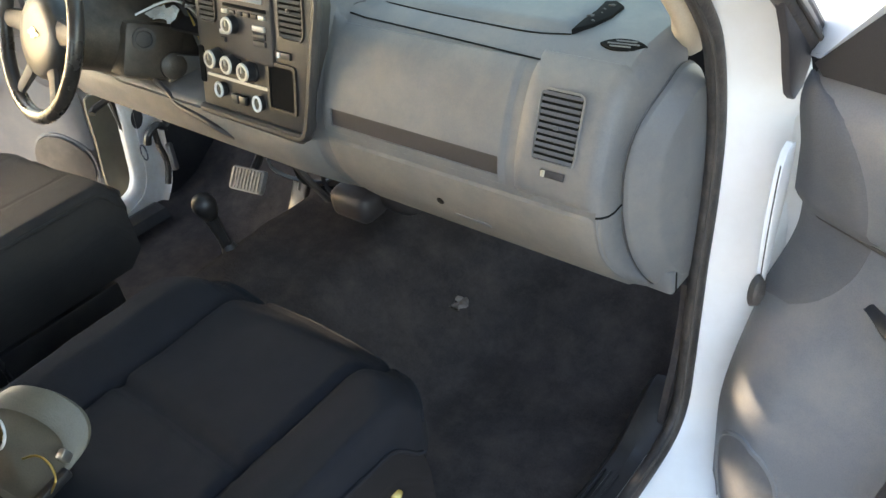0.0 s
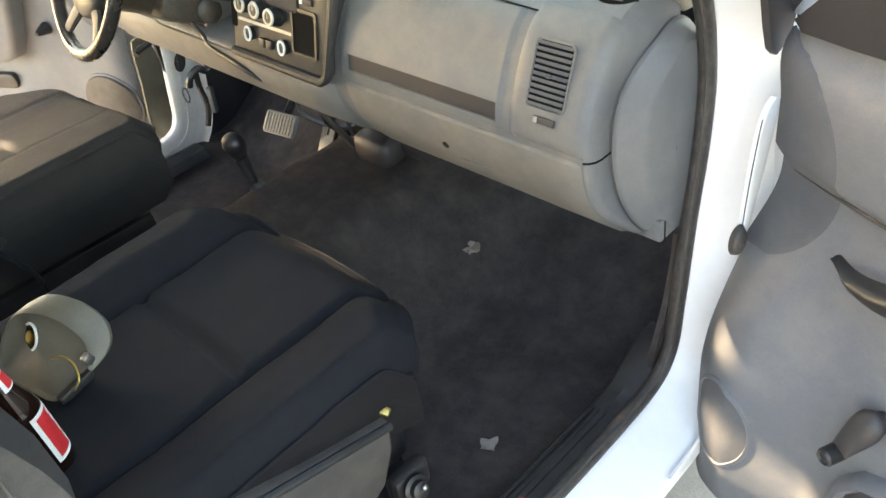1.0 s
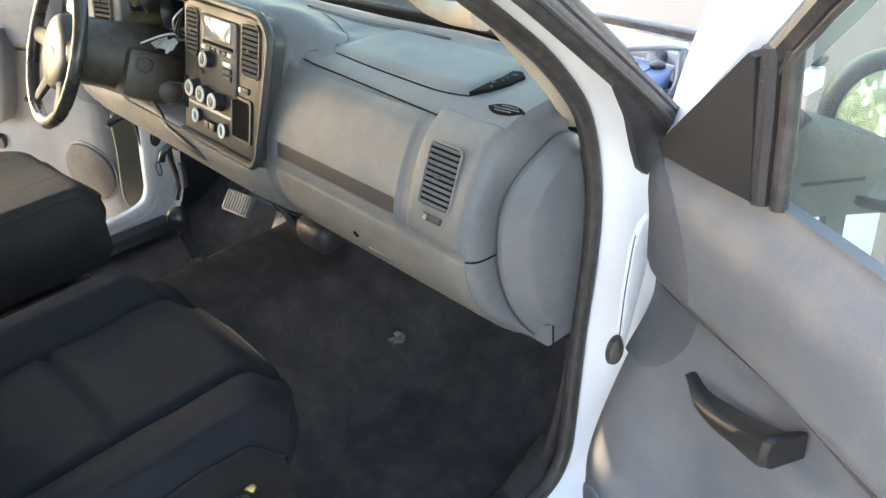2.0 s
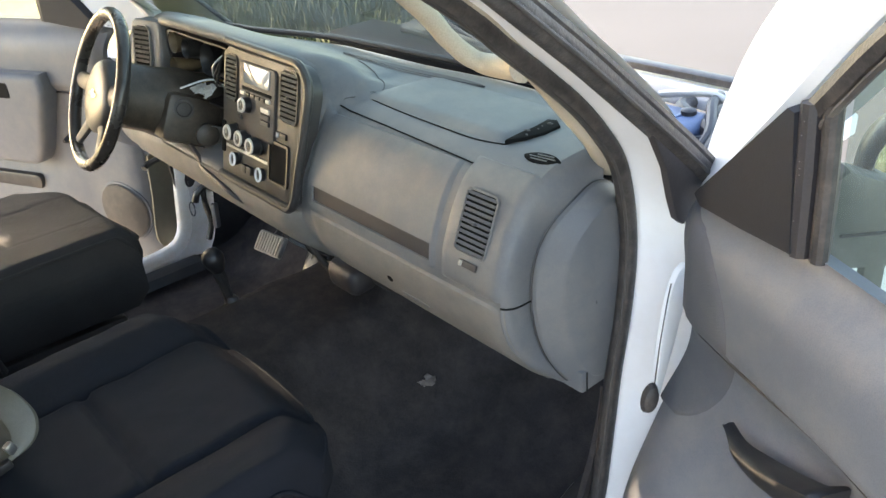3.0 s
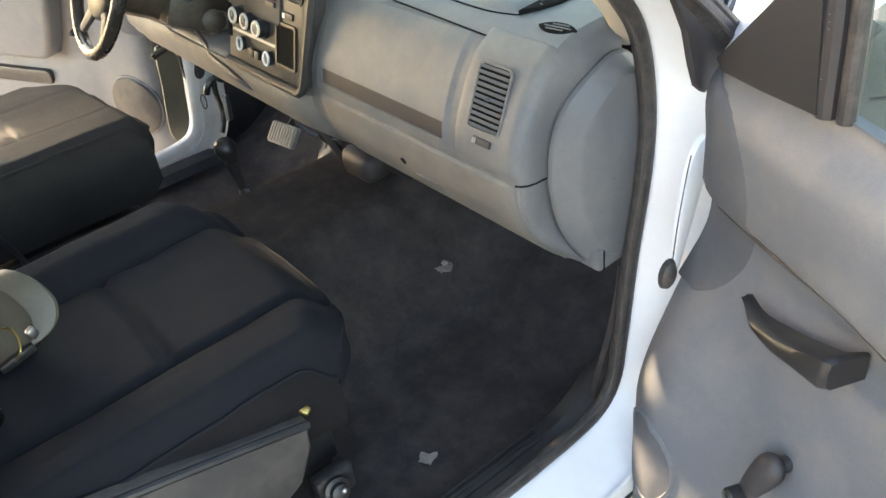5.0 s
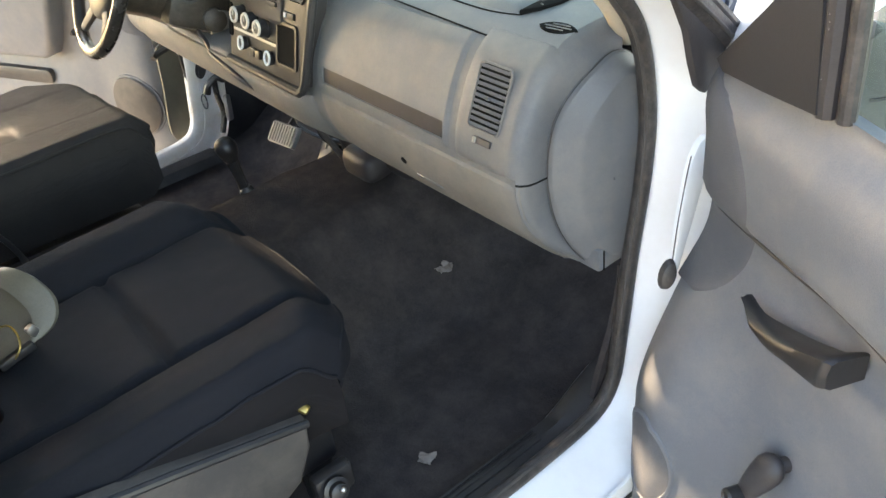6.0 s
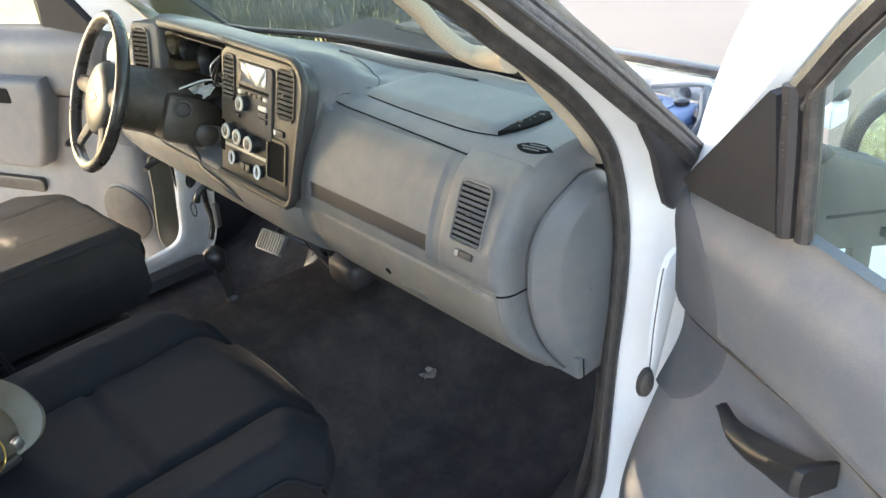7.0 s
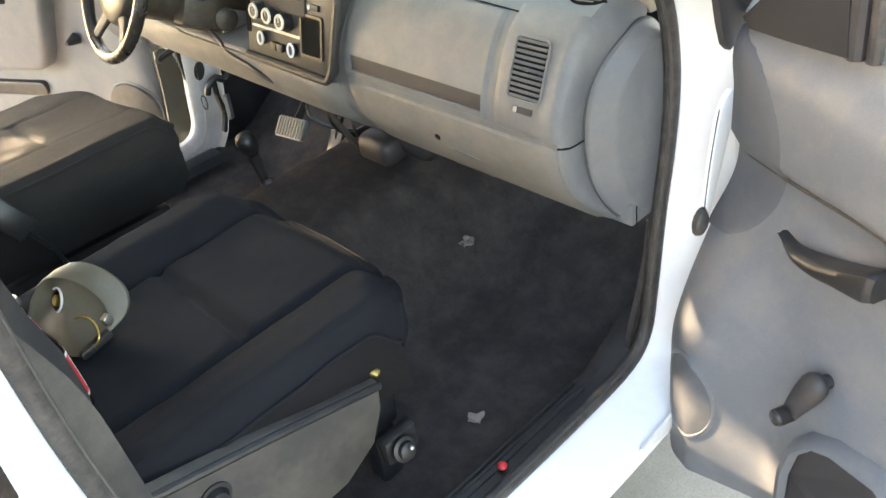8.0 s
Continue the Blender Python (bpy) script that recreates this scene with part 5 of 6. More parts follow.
    # window frame: broad white sash with its outer flange
    inner = [(0.035, 1.215), (0.205, 1.400), (0.299, 1.508), (0.42, 1.620), (0.52, 1.685), (0.66, 1.705), (0.98, 1.70), (1.06, 1.60), (1.07, 1.215)]
    outer = [(-0.135, 1.16), (-0.075, 1.31), (0.014, 1.452), (0.20, 1.64), (0.40, 1.745), (0.60, 1.765), (1.02, 1.76), (1.13, 1.62), (1.14, 1.215)]
    bm = B()
    A_ = spline([(u, z, 0) for u, z in inner], 5)
    C_ = spline([(u, z, 0) for u, z in outer], 5)
    rings = []
    for a, c in zip(A_, C_):
        rings.append([W(a.x, -0.015, a.y), W(lerp(a.x, c.x, 0.08), -0.008, lerp(a.y, c.y, 0.08)), W(lerp(a.x, c.x, 0.22), -0.02, lerp(a.y, c.y, 0.22)),
                      W(lerp(a.x, c.x, 0.85), -0.085, lerp(a.y, c.y, 0.85)), W(c.x, -0.10, c.y), W(c.x, -0.125, c.y), W(a.x, -0.125, a.y)])
    loft(bm, rings)
    part("window_frame", bm, WHITE, door, "white painted window frame")
    # rubber channel round the glass
    bm = B()
    rr = [(a.x + 0.018 * (1 if a.x < 0.5 else -0.6), a.y - 0.016) for a in A_[5:]]
    tube(bm, [W(u, -0.014, z) for u, z in rr], 0.017, 8)
    ch = part("glass_channel", bm, RUBBER, door, "dusty brown rubber glass channel")
    bm = B()
    tube(bm, [W(u + 0.014 * (1 if u < 0.5 else -1), -0.006, z - 0.012) for u, z in rr], 0.0045, 6)
    part("channel_lip", bm, SHIELD, ch)
    # mirror triangle
    bm = B()
    tri = [(0.028, 1.213), (0.213, 1.400), (0.226, 1.398), (0.248, 1.225), (0.14, 1.210), (0.045, 1.200)]
    lo = [W(u, -0.02, z) for u, z in tri]
    hi = [W(lerp(0.16, u, 0.96), 0.012, lerp(1.26, z, 0.96)) for u, z in tri]
    loft(bm, [lo, hi], True)
    bm.faces.new([bm.verts.new(p) for p in hi])
    bmesh.ops.remove_doubles(bm, verts=bm.verts, dist=1e-5)
    part("mirror_triangle", bm, SAIL, door, "matt black plastic mirror triangle", smooth=25)
    bm = B()
    tube(bm, [W(0.243, -0.004, 1.222), W(0.238, -0.004, 1.33), W(0.232, -0.004, 1.405)], [0.014, 0.015, 0.013], 10)
    part("channel_post", bm, BROWN, door, "speckled brown channel post")
    bm = B()
    tube(bm, [W(0.266, -0.012, 1.222), W(0.262, -0.012, 1.32), W(0.255, -0.012, 1.42)], 0.011, 10)
    part("channel_post", bm, RUBBER, door)
    for k in range(7):
        z = 1.25 + 0.15 * rng.random()
        bm = B()
        bmesh.ops.create_icosphere(bm, subdivisions=1, radius=0.0008, matrix=Matrix.Translation(W(0.243 - 0.05 * (z - 1.22) + 0.006 * rng.random(), 0.0098, z)))
        part("paint_speck", bm, PEDAL, door)
    bm = B()
    gl = [(0.245, 1.20), (0.245, 1.41), (0.33, 1.50), (0.45, 1.62), (0.55, 1.68), (0.66, 1.70), (0.97, 1.69), (1.04, 1.60), (1.06, 1.20)]
    bm.faces.new([bm.verts.new(W(u, -0.045, z)) for u, z in gl])
    pane = part("pane", bm, GLASS, door, "greenish door glass", smooth=0)
    pane.visible_shadow = False
    if side > 0:
        # outer mirror: rounded head on a faded base with two struts
        mn = (D * 0.975 + Nn * 0.22).normalized()
        mm = axes(W(0.15, -0.15, 0.0), -(Nn * 0.975 - D * 0.22), mn)
        bm = B()
        head = [(0.112 * math.copysign(abs(math.cos(a)) ** 0.8, math.cos(a)), 0.110 * math.copysign(abs(math.sin(a)) ** 0.8, math.sin(a))) for a in [2 * math.pi * k / 36 for k in range(36)]]
        hn = (D * 0.80 + Nn * 0.60 + Vector((0, 0, 0.22))).normalized()
        hd = axes(mm @ Vector((0.122, 1.226, 0.0)), -(Nn * 0.80 - D * 0.60), hn)
        loft(bm, [[hd @ Vector((x * f, y * f, h)) for x, y in head] for f, h in ((0.80, 0.004), (0.82, 0.012), (0.93, 0.010), (1.0, -0.01), (0.98, -0.06), (0.80, -0.10), (0.4, -0.125), (0.02, -0.128))], True)
        mh = part("mirror_housing", bm, BLACK, door, "black rounded outer mirror housing", smooth=60)
        bm = B()
        bm.faces.new([bm.verts.new(hd @ Vector((x * 0.81, y * 0.81, 0.006))) for x, y in head])
        part("mirror_glass", bm, MIRROR, mh, "round mirror glass showing sunlit bushes", smooth=0)
        bm = B()
        plate(bm, [(-0.026, 1.120), (0.150, 1.112), (0.155, 1.20), (0.05, 1.240), (-0.012, 1.266), (-0.032, 1.25)], mm @ pose(0, 0, -0.03), 0.036, 0.006)
        part("mirror_base", bm, MIRROR_BASE, mh, "faded grey mirror base")
        bm = B()
        box(bm, (0.028, 1.173, 0.008), (0.085, 0.004, 0.004), 0.001, mm)
        part("base_step", bm, BLACK, mh)
        for x0, z0, z1, w in ((-0.010, 1.13, 1.06, 0.016), (0.046, 1.13, 1.03, 0.030)):
            bm = B()
            box(bm, (x0, (z0 + z1) / 2, -0.01), (w, z0 - z1, 0.02), 0.004, mm)
            part("strut", bm, MIRROR_BASE, mh)

    if side > 0:
        su, sz = 0.098, 0.545
    else:
        su, sz = 0.108, 0.620
    # speaker grille: a low drum standing on the pod
    rad = 0.098 if side > 0 else 0.100
    def ripple(r, a, lift):
        u, z = su + r * math.cos(a) * (0.62 if side > 0 else 1), sz + r * math.sin(a)
        return W(u, off(max(u, 0.012), z) + lift, z)
    bm = B()
    angs = [2 * math.pi * k / 32 for k in range(32)]
    loft(bm, [[ripple(rad * f, a, h) for a in angs] for f, h in ((1.06, -0.002), (1.04, 0.003), (0.98, 0.004), (0.95, 0.001))], True)
    sp = part("speaker_ring", bm, TRIM, door)
    bm = B()
    loft(bm, [[ripple(rad * f, a, h + (0.0 if side > 0 else 0.008)) for a in angs] for f, h in ((0.96, 0.001), (0.7, 0.003), (0.4, 0.004), (0.01, 0.0045))], True)
    part("speaker_grille", bm, TRIM_DARK if side > 0 else SHIELD, sp, "perforated round speaker grille", smooth=60)

    if side > 0:
        # pull handle: a tapering dark slab with a flat top and a blunt end
        bm = B()
        rows = []
        for p in spline([(0.193, 0.933, 0.939), (0.22, 0.924, 0.937), (0.255, 0.920, 0.941), (0.29, 0.921, 0.949), (0.325, 0.930, 0.963), (0.355, 0.936, 0.977), (0.378, 0.941, 0.988), (0.389, 0.945, 0.988)], 4):
            u, z0, z1 = p
            f = 0.72 + 0.28 * ss(0.19, 0.25, u)
            e = 0.10 * ss(0.380, 0.389, u)
            b = lerp(0.034, 0.020, ss(0.20, 0.30, u)) * ss(0.386, 0.372, u)
            rows.append([W(u, o * f * (1 - e), z) for o, z in ((b, z1 - 0.003), (lerp(b, 0.046, 0.5), z1 - 0.001), (0.046, z1), (0.055, z1 - 0.003), (0.059, lerp(z0, z1, 0.6)), (0.058, z0 + 0.005), (0.050, z0), (b, z0 + 0.002))])
        loft(bm, rows, True, False, True)
        part("pull_handle", bm, BLACK, door, "worn black tapering pull handle", smooth=50)
        # window crank
        bm = B()
        a0, a1 = W(0.326, 0.056, 0.740), W(0.306, 0.074, 0.674)
        lathe(bm, [(0.012, -0.05), (0.012, -0.006), (0.010, 0.0)], FM(0.326, 0.056, 0.740), 20)
        cr = part("crank", bm, BROWN, door, "dark brown window crank")
        bm = B()
        ax = (a1 - a0).normalized()
        tube(bm, [a0 - ax * 0.024, a0 - ax * 0.020, a0 - ax * 0.010, a0 + Nn * 0.002, a0.lerp(a1, 0.3) + Nn * 0.004, a0.lerp(a1, 0.65) + Nn * 0.005, a1 + Nn * 0.003, a1 + ax * 0.010], [0.004, 0.013, 0.021, 0.0235, 0.022, 0.018, 0.0145, 0.006], 18, flat=0.62, up=tuple(Nn))
        part("arm", bm, BROWN, cr, smooth=80)
        bm = B()
        lathe(bm, [(0.011, -0.005), (0.0145, 0.0), (0.0145, 0.028), (0.0115, 0.032), (0.009, 0.029), (0.001, 0.028)], Matrix.Translation(a1) @ Matrix((D, Vector((0, 0, 1)), Nn)).transposed().to_4x4(), 18)
        part("knob", bm, BLACK, cr)
        # lower pocket with an arched mouth
        bm = B()
        arch = [(-0.17, -0.15), (-0.17, 0.0), (-0.155, 0.07), (-0.125, 0.115), (-0.08, 0.14), (0.0, 0.15), (0.12, 0.14), (0.34, 0.10), (0.34, -0.15)]
        loft(bm, [[W(0.47 + x * f, off(0.47 + x * f, max(0.37, 0.52 + z * f)) + h, max(0.365, 0.52 + z * f)) for x, z in arch] for f, h in ((1.1, -0.004), (1.05, 0.02), (0.98, 0.024), (0.94, 0.012))], True)
        pk = part("pocket_rim", bm, TRIM, door, smooth=60)
        bm = B()
        bm.faces.new([bm.verts.new(W(0.47 + x * 0.96, off(0.47 + x * 0.96, max(0.37, 0.52 + z * 0.96)) + 0.008, max(0.366, 0.52 + z * 0.96))) for x, z in arch])
        part("pocket", bm, BROWN, pk, "brown-grey hollow of the map pocket", smooth=0)
    else:
        bm = B()
        plate(bm, [(-0.38, 0.155), (-0.385, 0.10), (-0.30, -0.10), (-0.27, -0.145), (-0.24, -0.155), (0.36, -0.155), (0.37, 0.155)], FM(0.66, 0.0, 0.92), 0.075, 0.02, 3)
        arm = part("armrest", bm, TRIM, door, "sunlit armrest block", smooth=60)
        # flat dark plate paints the shade of the handle recess
        bm = B()
        plate(bm, rounded(0, 0, 0.16, 0.05, 0.01), FM(0.50, 0.0745, 1.02), 0.002)
        part("handle_recess", bm, DARK, arm)
        bm = B()
        plate(bm, rounded(0, 0, 0.55, 0.05, 0.02), FM(0.72, 0.03, 0.69), 0.02, 0.006)
        part("pocket_lip", bm, BEZEL, door)
        bm = B()
        lathe(bm, [(0.02, 0.0), (0.012, 0.03), (0.006, 0.045)], FM(0.255, 0.02, 0.86), 12)
        part("lock_lever", bm, BLACK, door)
        # brown-grey plate with a rounded foot at the door's hinge end
        bm = B()
        plate(bm, [(p.x, p.y) for p in spline([(0.050, 0.82, 0), (0.100, 0.80, 0), (0.112, 0.70, 0), (0.098, 0.59, 0), (0.078, 0.522, 0), (0.050, 0.505, 0), (0.026, 0.515, 0), (0.014, 0.548, 0), (0.018, 0.60, 0), (0.034, 0.70, 0)], 3, True)], axes((-0.962, 0, 0), (0, 1, 0), (1, 0, 0)), 0.010, 0.003)
        part("hinge_side_plate", bm, SHROUD, door, "brown-grey panel beside the hinges")
    return door


make_door(1)
make_door(-1)


# ---- seats ----
def cushion_top(u, v, crown):
    """Height of a cushion: u across, v from front to back, both 0 to 1."""
    edge = min(u, 1 - u)
    z = 0.032 * ss(0.24, 0.10, u) + 0.018 * ss(0.76, 0.90, u)
    z -= 0.030 * ss(0.045, 0.0, edge) * 1.6
    z -= 0.055 * ss(0.16, 0.0, v) ** 2 + 0.012 * ss(0.0, 1.0, v)
    for g in (0.235, 0.765):
        z -= 0.012 * math.exp(-((u - g) / 0.012) ** 2)
    if 0.235 < u < 0.765:
        for g in (0.49,):
            z -= 0.015 * math.exp(-((v - g) / 0.016) ** 2)
        z += 0.008 * abs(math.sin(math.pi * (v - 0.06) / 0.30)) * crown * 0.35
    return z


def cushion_flat(u, v):
    """Height of a boxy cushion with tight rounded edges, higher along its inner side."""
    edge = min(u, 1 - u)
    z = 0.034 * ss(0.35, 0.97, u) - 0.016 * ss(0.028, 0.0, edge)
    z -= 0.045 * ss(0.10, 0.0, v) ** 2
    for g in (0.26, 0.74):
        z -= 0.003 * math.exp(-((u - g) / 0.012) ** 2)
    if 0.26 < u < 0.74:
        z -= 0.006 * math.exp(-((v - 0.45) / 0.012) ** 2)
    return z


def make_seat(x0, x1, y0, y1, z, label, boxy=False):
    seat = thing("bucket_seat", label, "car seat", group="front seats")
    cloth, side_cloth = (CLOTH_WORN, CLOTH_WORN) if boxy else (CLOTH, CLOTH_SIDE)
    bm = B()
    rows = []
    nu, nv = 72, 56
    for j in range(nv + 1):
        v = j / nv
        row = []
        for i in range(nu + 1):
            u = i / nu
            bowed = 0.010 - 0.10 * ss(0.30, 0.0, u) ** 2 - 0.018 * ss(0.90, 1.0, u) ** 2 if boxy else 0.038 - 0.030 * (2 * u - 1) ** 2 - 0.060 * abs(2 * u - 1) ** 7
            y = lerp(y0 + bowed, y1, v)
            wob = (0.002 if boxy else 0.003) * noise.noise((u * 7 + x0 * 9, v * 7, 0.5)) + (0.0004 if boxy else 0.0010) * noise.noise((u * 24, v * 22 + x0, 1.5))
            row.append((lerp(x0, x1, u), y, z + (cushion_flat(u, v) if boxy else cushion_top(u, v, 1)) + wob))
        rows.append(row)
    # front, side and rear skirts
    def skirt(row, dz, dy, dx):
        return [(lerp(p[0], (x0 + x1) / 2, dx), p[1] + dy, z + dz) for p in row]
    front = [skirt(rows[0], -0.20, -0.055, 0.06), skirt(rows[0], -0.15, -0.02, 0.015), skirt(rows[0], -0.10, 0.004, 0.0)]
    if boxy:
        front = [skirt(rows[0], -0.17, -0.075, 0.02), skirt(rows[0], -0.145, -0.040, 0.004), skirt(rows[0], -0.10, -0.012, 0.0), skirt(rows[0], -0.05, 0.004, 0.0)]
    loft(bm, front + rows)
    part("cushion", bm, cloth, seat, "worn brown-black cushion" if boxy else "dark blue-black woven cushion", smooth=70)
    for nm, i, sgn in (("side_panel", 0, -1), ("side_panel", nu, 1)):
        bm = B()
        edge = [r[i] for r in rows]
        loft(bm, [edge, [(p[0] + sgn * 0.008, p[1], p[2] - 0.04) for p in edge], [(p[0] + sgn * 0.006, p[1], p[2] - 0.10) for p in edge],
                  [(p[0] - sgn * (0.004 if boxy else 0.02), p[1] - 0.03, z - (0.165 if boxy else 0.20)) for p in edge]])
        part(nm, bm, side_cloth, seat, smooth=70)
        bm = B()
        tube(bm, [(p[0] + sgn * 0.001, p[1], p[2] + 0.001) for p in edge], 0.0035, 6)
        part("piping", bm, cloth, seat)
    bm = B()
    tube(bm, [(p[0], p[1] + 0.001, p[2] - 0.002) for p in rows[0][2:-2]], 0.003, 6)
    part("piping", bm, cloth, seat)
    # backrest
    bm = B()
    rb = []
    for j in range(15):
        f = j / 14
        zz = z + 0.02 + 0.60 * f
        yy = y1 - 0.085 - 0.13 * f
        w = lerp(0.5 * (x1 - x0), 0.34 * (x1 - x0), ss(0.05, 0.85, f))
        cx = (x0 + x1) / 2
        th = 0.075 * (1 - 0.3 * f)
        rb.append([(cx + w * a, yy + th * b, zz) for a, b in ((-1, -0.6), (-0.96, 0.7), (-0.75, 1.0), (-0.6, 0.6), (0, 0.55), (0.6, 0.6), (0.75, 1.0), (0.96, 0.7), (1, -0.6), (0.8, -1), (-0.8, -1))])
    loft(bm, rb, True, False, True)
    part("backrest", bm, cloth, seat, smooth=60)
    # steel base and risers
    for x in (x0 + 0.07, x1 - 0.07):
        bm = B()
        box(bm, (x, (y0 + y1) / 2 - 0.02, z - 0.25), (0.05, 0.46, 0.10), 0.01)
        part("slide_rail", bm, BLACK, seat)
        for y in (y0 - 0.10, y1 + 0.08):
            bm = B()
            box(bm, (x, y, z - 0.36), (0.045, 0.05, 0.20), 0.008)
            part("foot", bm, BLACK, seat)
    return seat


SZ = 0.862
pseat = make_seat(0.03, 0.605, -0.285, -0.83, SZ, "dark blue-black cloth passenger seat with a brown plastic side shield")
make_seat(-0.765, -0.240, -0.250, -0.79, 0.910, "black cloth driver's seat with a sunlit rear edge", True)
# side shield of the passenger seat
bm = B()
prof = [(-0.415, 0.755), (-0.50, 0.778), (-0.62, 0.81), (-0.80, 0.855), (-0.90, 0.875), (-0.90, 0.60), (-0.70, 0.585), (-0.52, 0.60), (-0.45, 0.64), (-0.42, 0.70)]
plate(bm, [(y, z) for y, z in prof], axes((0.606, 0, 0), (0, 1, 0), (1, 0, 0)), 0.026, 0.008, 3)
sh = part("side_shield", bm, SHIELD, pseat, "dusty brown plastic side shield")
# black tube stands in for the shadow gap above the shield
bm = B()
tube(bm, [(0.631, y, z - 0.006) for y, z in prof[:5]], 0.007, 8)
part("shield_shadow_edge", bm, BLACK, sh, "black strip for the shadow gap over the shield")
bm = B()
lathe(bm, [(0.026, 0.0), (0.026, 0.003), (0.020, 0.004), (0.018, 0.001), (0.014, 0.012), (0.001, 0.013)], axes((0.632, -0.725, 0.775), (0, 1, 0), (1, 0, 0)), 20)
part("recliner_knob", bm, BLACK, sh, "black round recliner socket")
bm = B()
box(bm, (0.606, -0.392, 0.572), (0.030, 0.075, 0.060), 0.010)
foot = part("mount_bracket", bm, BLACK, pseat, "dusty mounting bracket of the seat rail")
bm = B()
lathe(bm, [(0.024, 0.0), (0.024, 0.004), (0.017, 0.006), (0.016, 0.016), (0.009, 0.019), (0.001, 0.019)], axes((0.632, -0.40, 0.578), (0, 1, 0), (1, -0.1, 0.35)), 18)
part("bolt", bm, BLACK, foot, "dark bolt head")
# small bright ball added as the glint on the bolt
bm = B()
bmesh.ops.create_icosphere(bm, subdivisions=2, radius=0.006, matrix=Matrix.Translation((0.650, -0.395, 0.590)))
part("bolt_glint", bm, METAL, foot)
bm = B()
box(bm, (0.0, 0.0, 0.0), (0.020, 0.016, 0.010), 0.004, pose(0.612, -0.408, 0.762, 10, 20, 30))
alone("yellow_tag", bm, BRASS, "tiny yellow plastic tag on the seat's front corner", "tag")
bm = B()
bmesh.ops.create_icosphere(bm, subdivisions=2, radius=0.010, matrix=Matrix.LocRotScale((0.745, -0.275, 0.500), None, (1, 1, 0.6)))
alone("red_cap", bm, RED, "small red plastic cap lying on the door sill", "cap")

# ---- pedals, shifter ----
brake = thing("brake_pedal", "ribbed bright brake pedal on a black arm", "pedal")
pm = axes((-0.452, 0.165, 0.643), (1, 0.1, 0.05), (0, -0.75, 0.62))
bm = B()
plate(bm, rounded(0, 0, 0.120, 0.062, 0.010), pm, 0.014, 0.004)
pad = part("pad", bm, PEDAL, brake, "pale worn ribbed pad")
for k in range(9):
    bm = B()
    box(bm, (-0.048 + 0.012 * k, 0, 0.0155), (0.005, 0.052, 0.004), 0, pm)
    part("rib", bm, PEDAL, pad)
bm = B()
tube(bm, spline([(-0.46, 0.18, 0.65), (-0.47, 0.24, 0.70), (-0.47, 0.27, 0.82), (-0.47, 0.27, 0.95)], 5), 0.012, 8)
part("arm", bm, BLACK, brake)
gas = thing("accelerator_pedal", "dark flat accelerator pedal", "pedal")
bm = B()
plate(bm, rounded(0, 0, 0.055, 0.13, 0.012), axes((-0.31, 0.20, 0.60), (1, 0, 0), (0, -0.85, 0.5)), 0.012, 0.004)
part("pad", bm, BLACK, gas)
bm = B()
tube(bm, [(-0.31, 0.21, 0.63), (-0.31, 0.30, 0.78)], 0.008, 8)
part("arm", bm, BLACK, gas)
park = thing("parking_brake_pedal", "small parking brake pedal beside the kick panel", "pedal")
bm = B()
plate(bm, rounded(0, 0, 0.030, 0.080, 0.010), axes((-0.815, 0.160, 0.620), (0.5, -0.6, 0.2), (0.75, -0.6, 0.25)), 0.012, 0.004)
part("pad", bm, METAL, park, "bright worn metal pad")
bm = B()
tube(bm, spline([(-0.835, 0.119, 0.676), (-0.832, 0.130, 0.703), (-0.830, 0.160, 0.718), (-0.828, 0.195, 0.705), (-0.80, 0.26, 0.80)], 5), 0.011, 8)
tube(bm, spline([(-0.830, 0.150, 0.712), (-0.830, 0.147, 0.661), (-0.825, 0.150, 0.60), (-0.822, 0.128, 0.545)], 5), 0.009, 8)
part("arm", bm, BLACK, park, "black hooked bracket and arm")
shifter = thing("shift_lever", "short transfer lever with a black pear-shaped knob", "lever")
bm = B()
lathe(bm, [(0.010, -0.045), (0.013, -0.03), (0.024, 0.0), (0.027, 0.018), (0.022, 0.034), (0.012, 0.041), (0.001, 0.043)], pose(-0.222, -0.097, 0.783, 14, 10), 20)
part("knob", bm, BLACK, shifter, smooth=60)
bm = B()
tube(bm, [(-0.220, -0.095, 0.760), (-0.213, -0.09, 0.71), (-0.21, -0.085, 0.64)], [0.016, 0.012, 0.012], 10)
part("rod", bm, BLACK, shifter)
bm = B()
lathe(bm, [(0.019, 0.0), (0.018, 0.006), (0.015, 0.012), (0.012, 0.018)], pose(-0.208, -0.084, floor_z(-0.208, -0.084) - 0.004), 20)
part("boot", bm, BLACK, shifter, "low rubber collar at the lever's foot")
for k, (x, y, s) in enumerate(((0.235, 0.155, 0.018), (0.585, -0.19, 0.014))):
    bm = B()
    bmesh.ops.create_grid(bm, x_segments=6, y_segments=6, size=s, matrix=pose(x, y, floor_z(x, y) + 0.006, 0, 0, 40 * k))
    for v in bm.verts:
        v.co += Vector((noise.noise(v.co * 60), noise.noise(v.co * 60 + Vector((9, 0, 0))), abs(noise.noise(v.co * 45)) * 1.6)) * s * 0.6
    solid(bm, 0.001)
    alone("paper_scrap", bm, PAPER, "small crumpled paper scrap on the carpet", "litter", group="litter on the floor", smooth=0)

# ---- things on the passenger seat ----
cover = thing("column_cover", "loose olive-grey steering column cover on the passenger seat", "column cover")
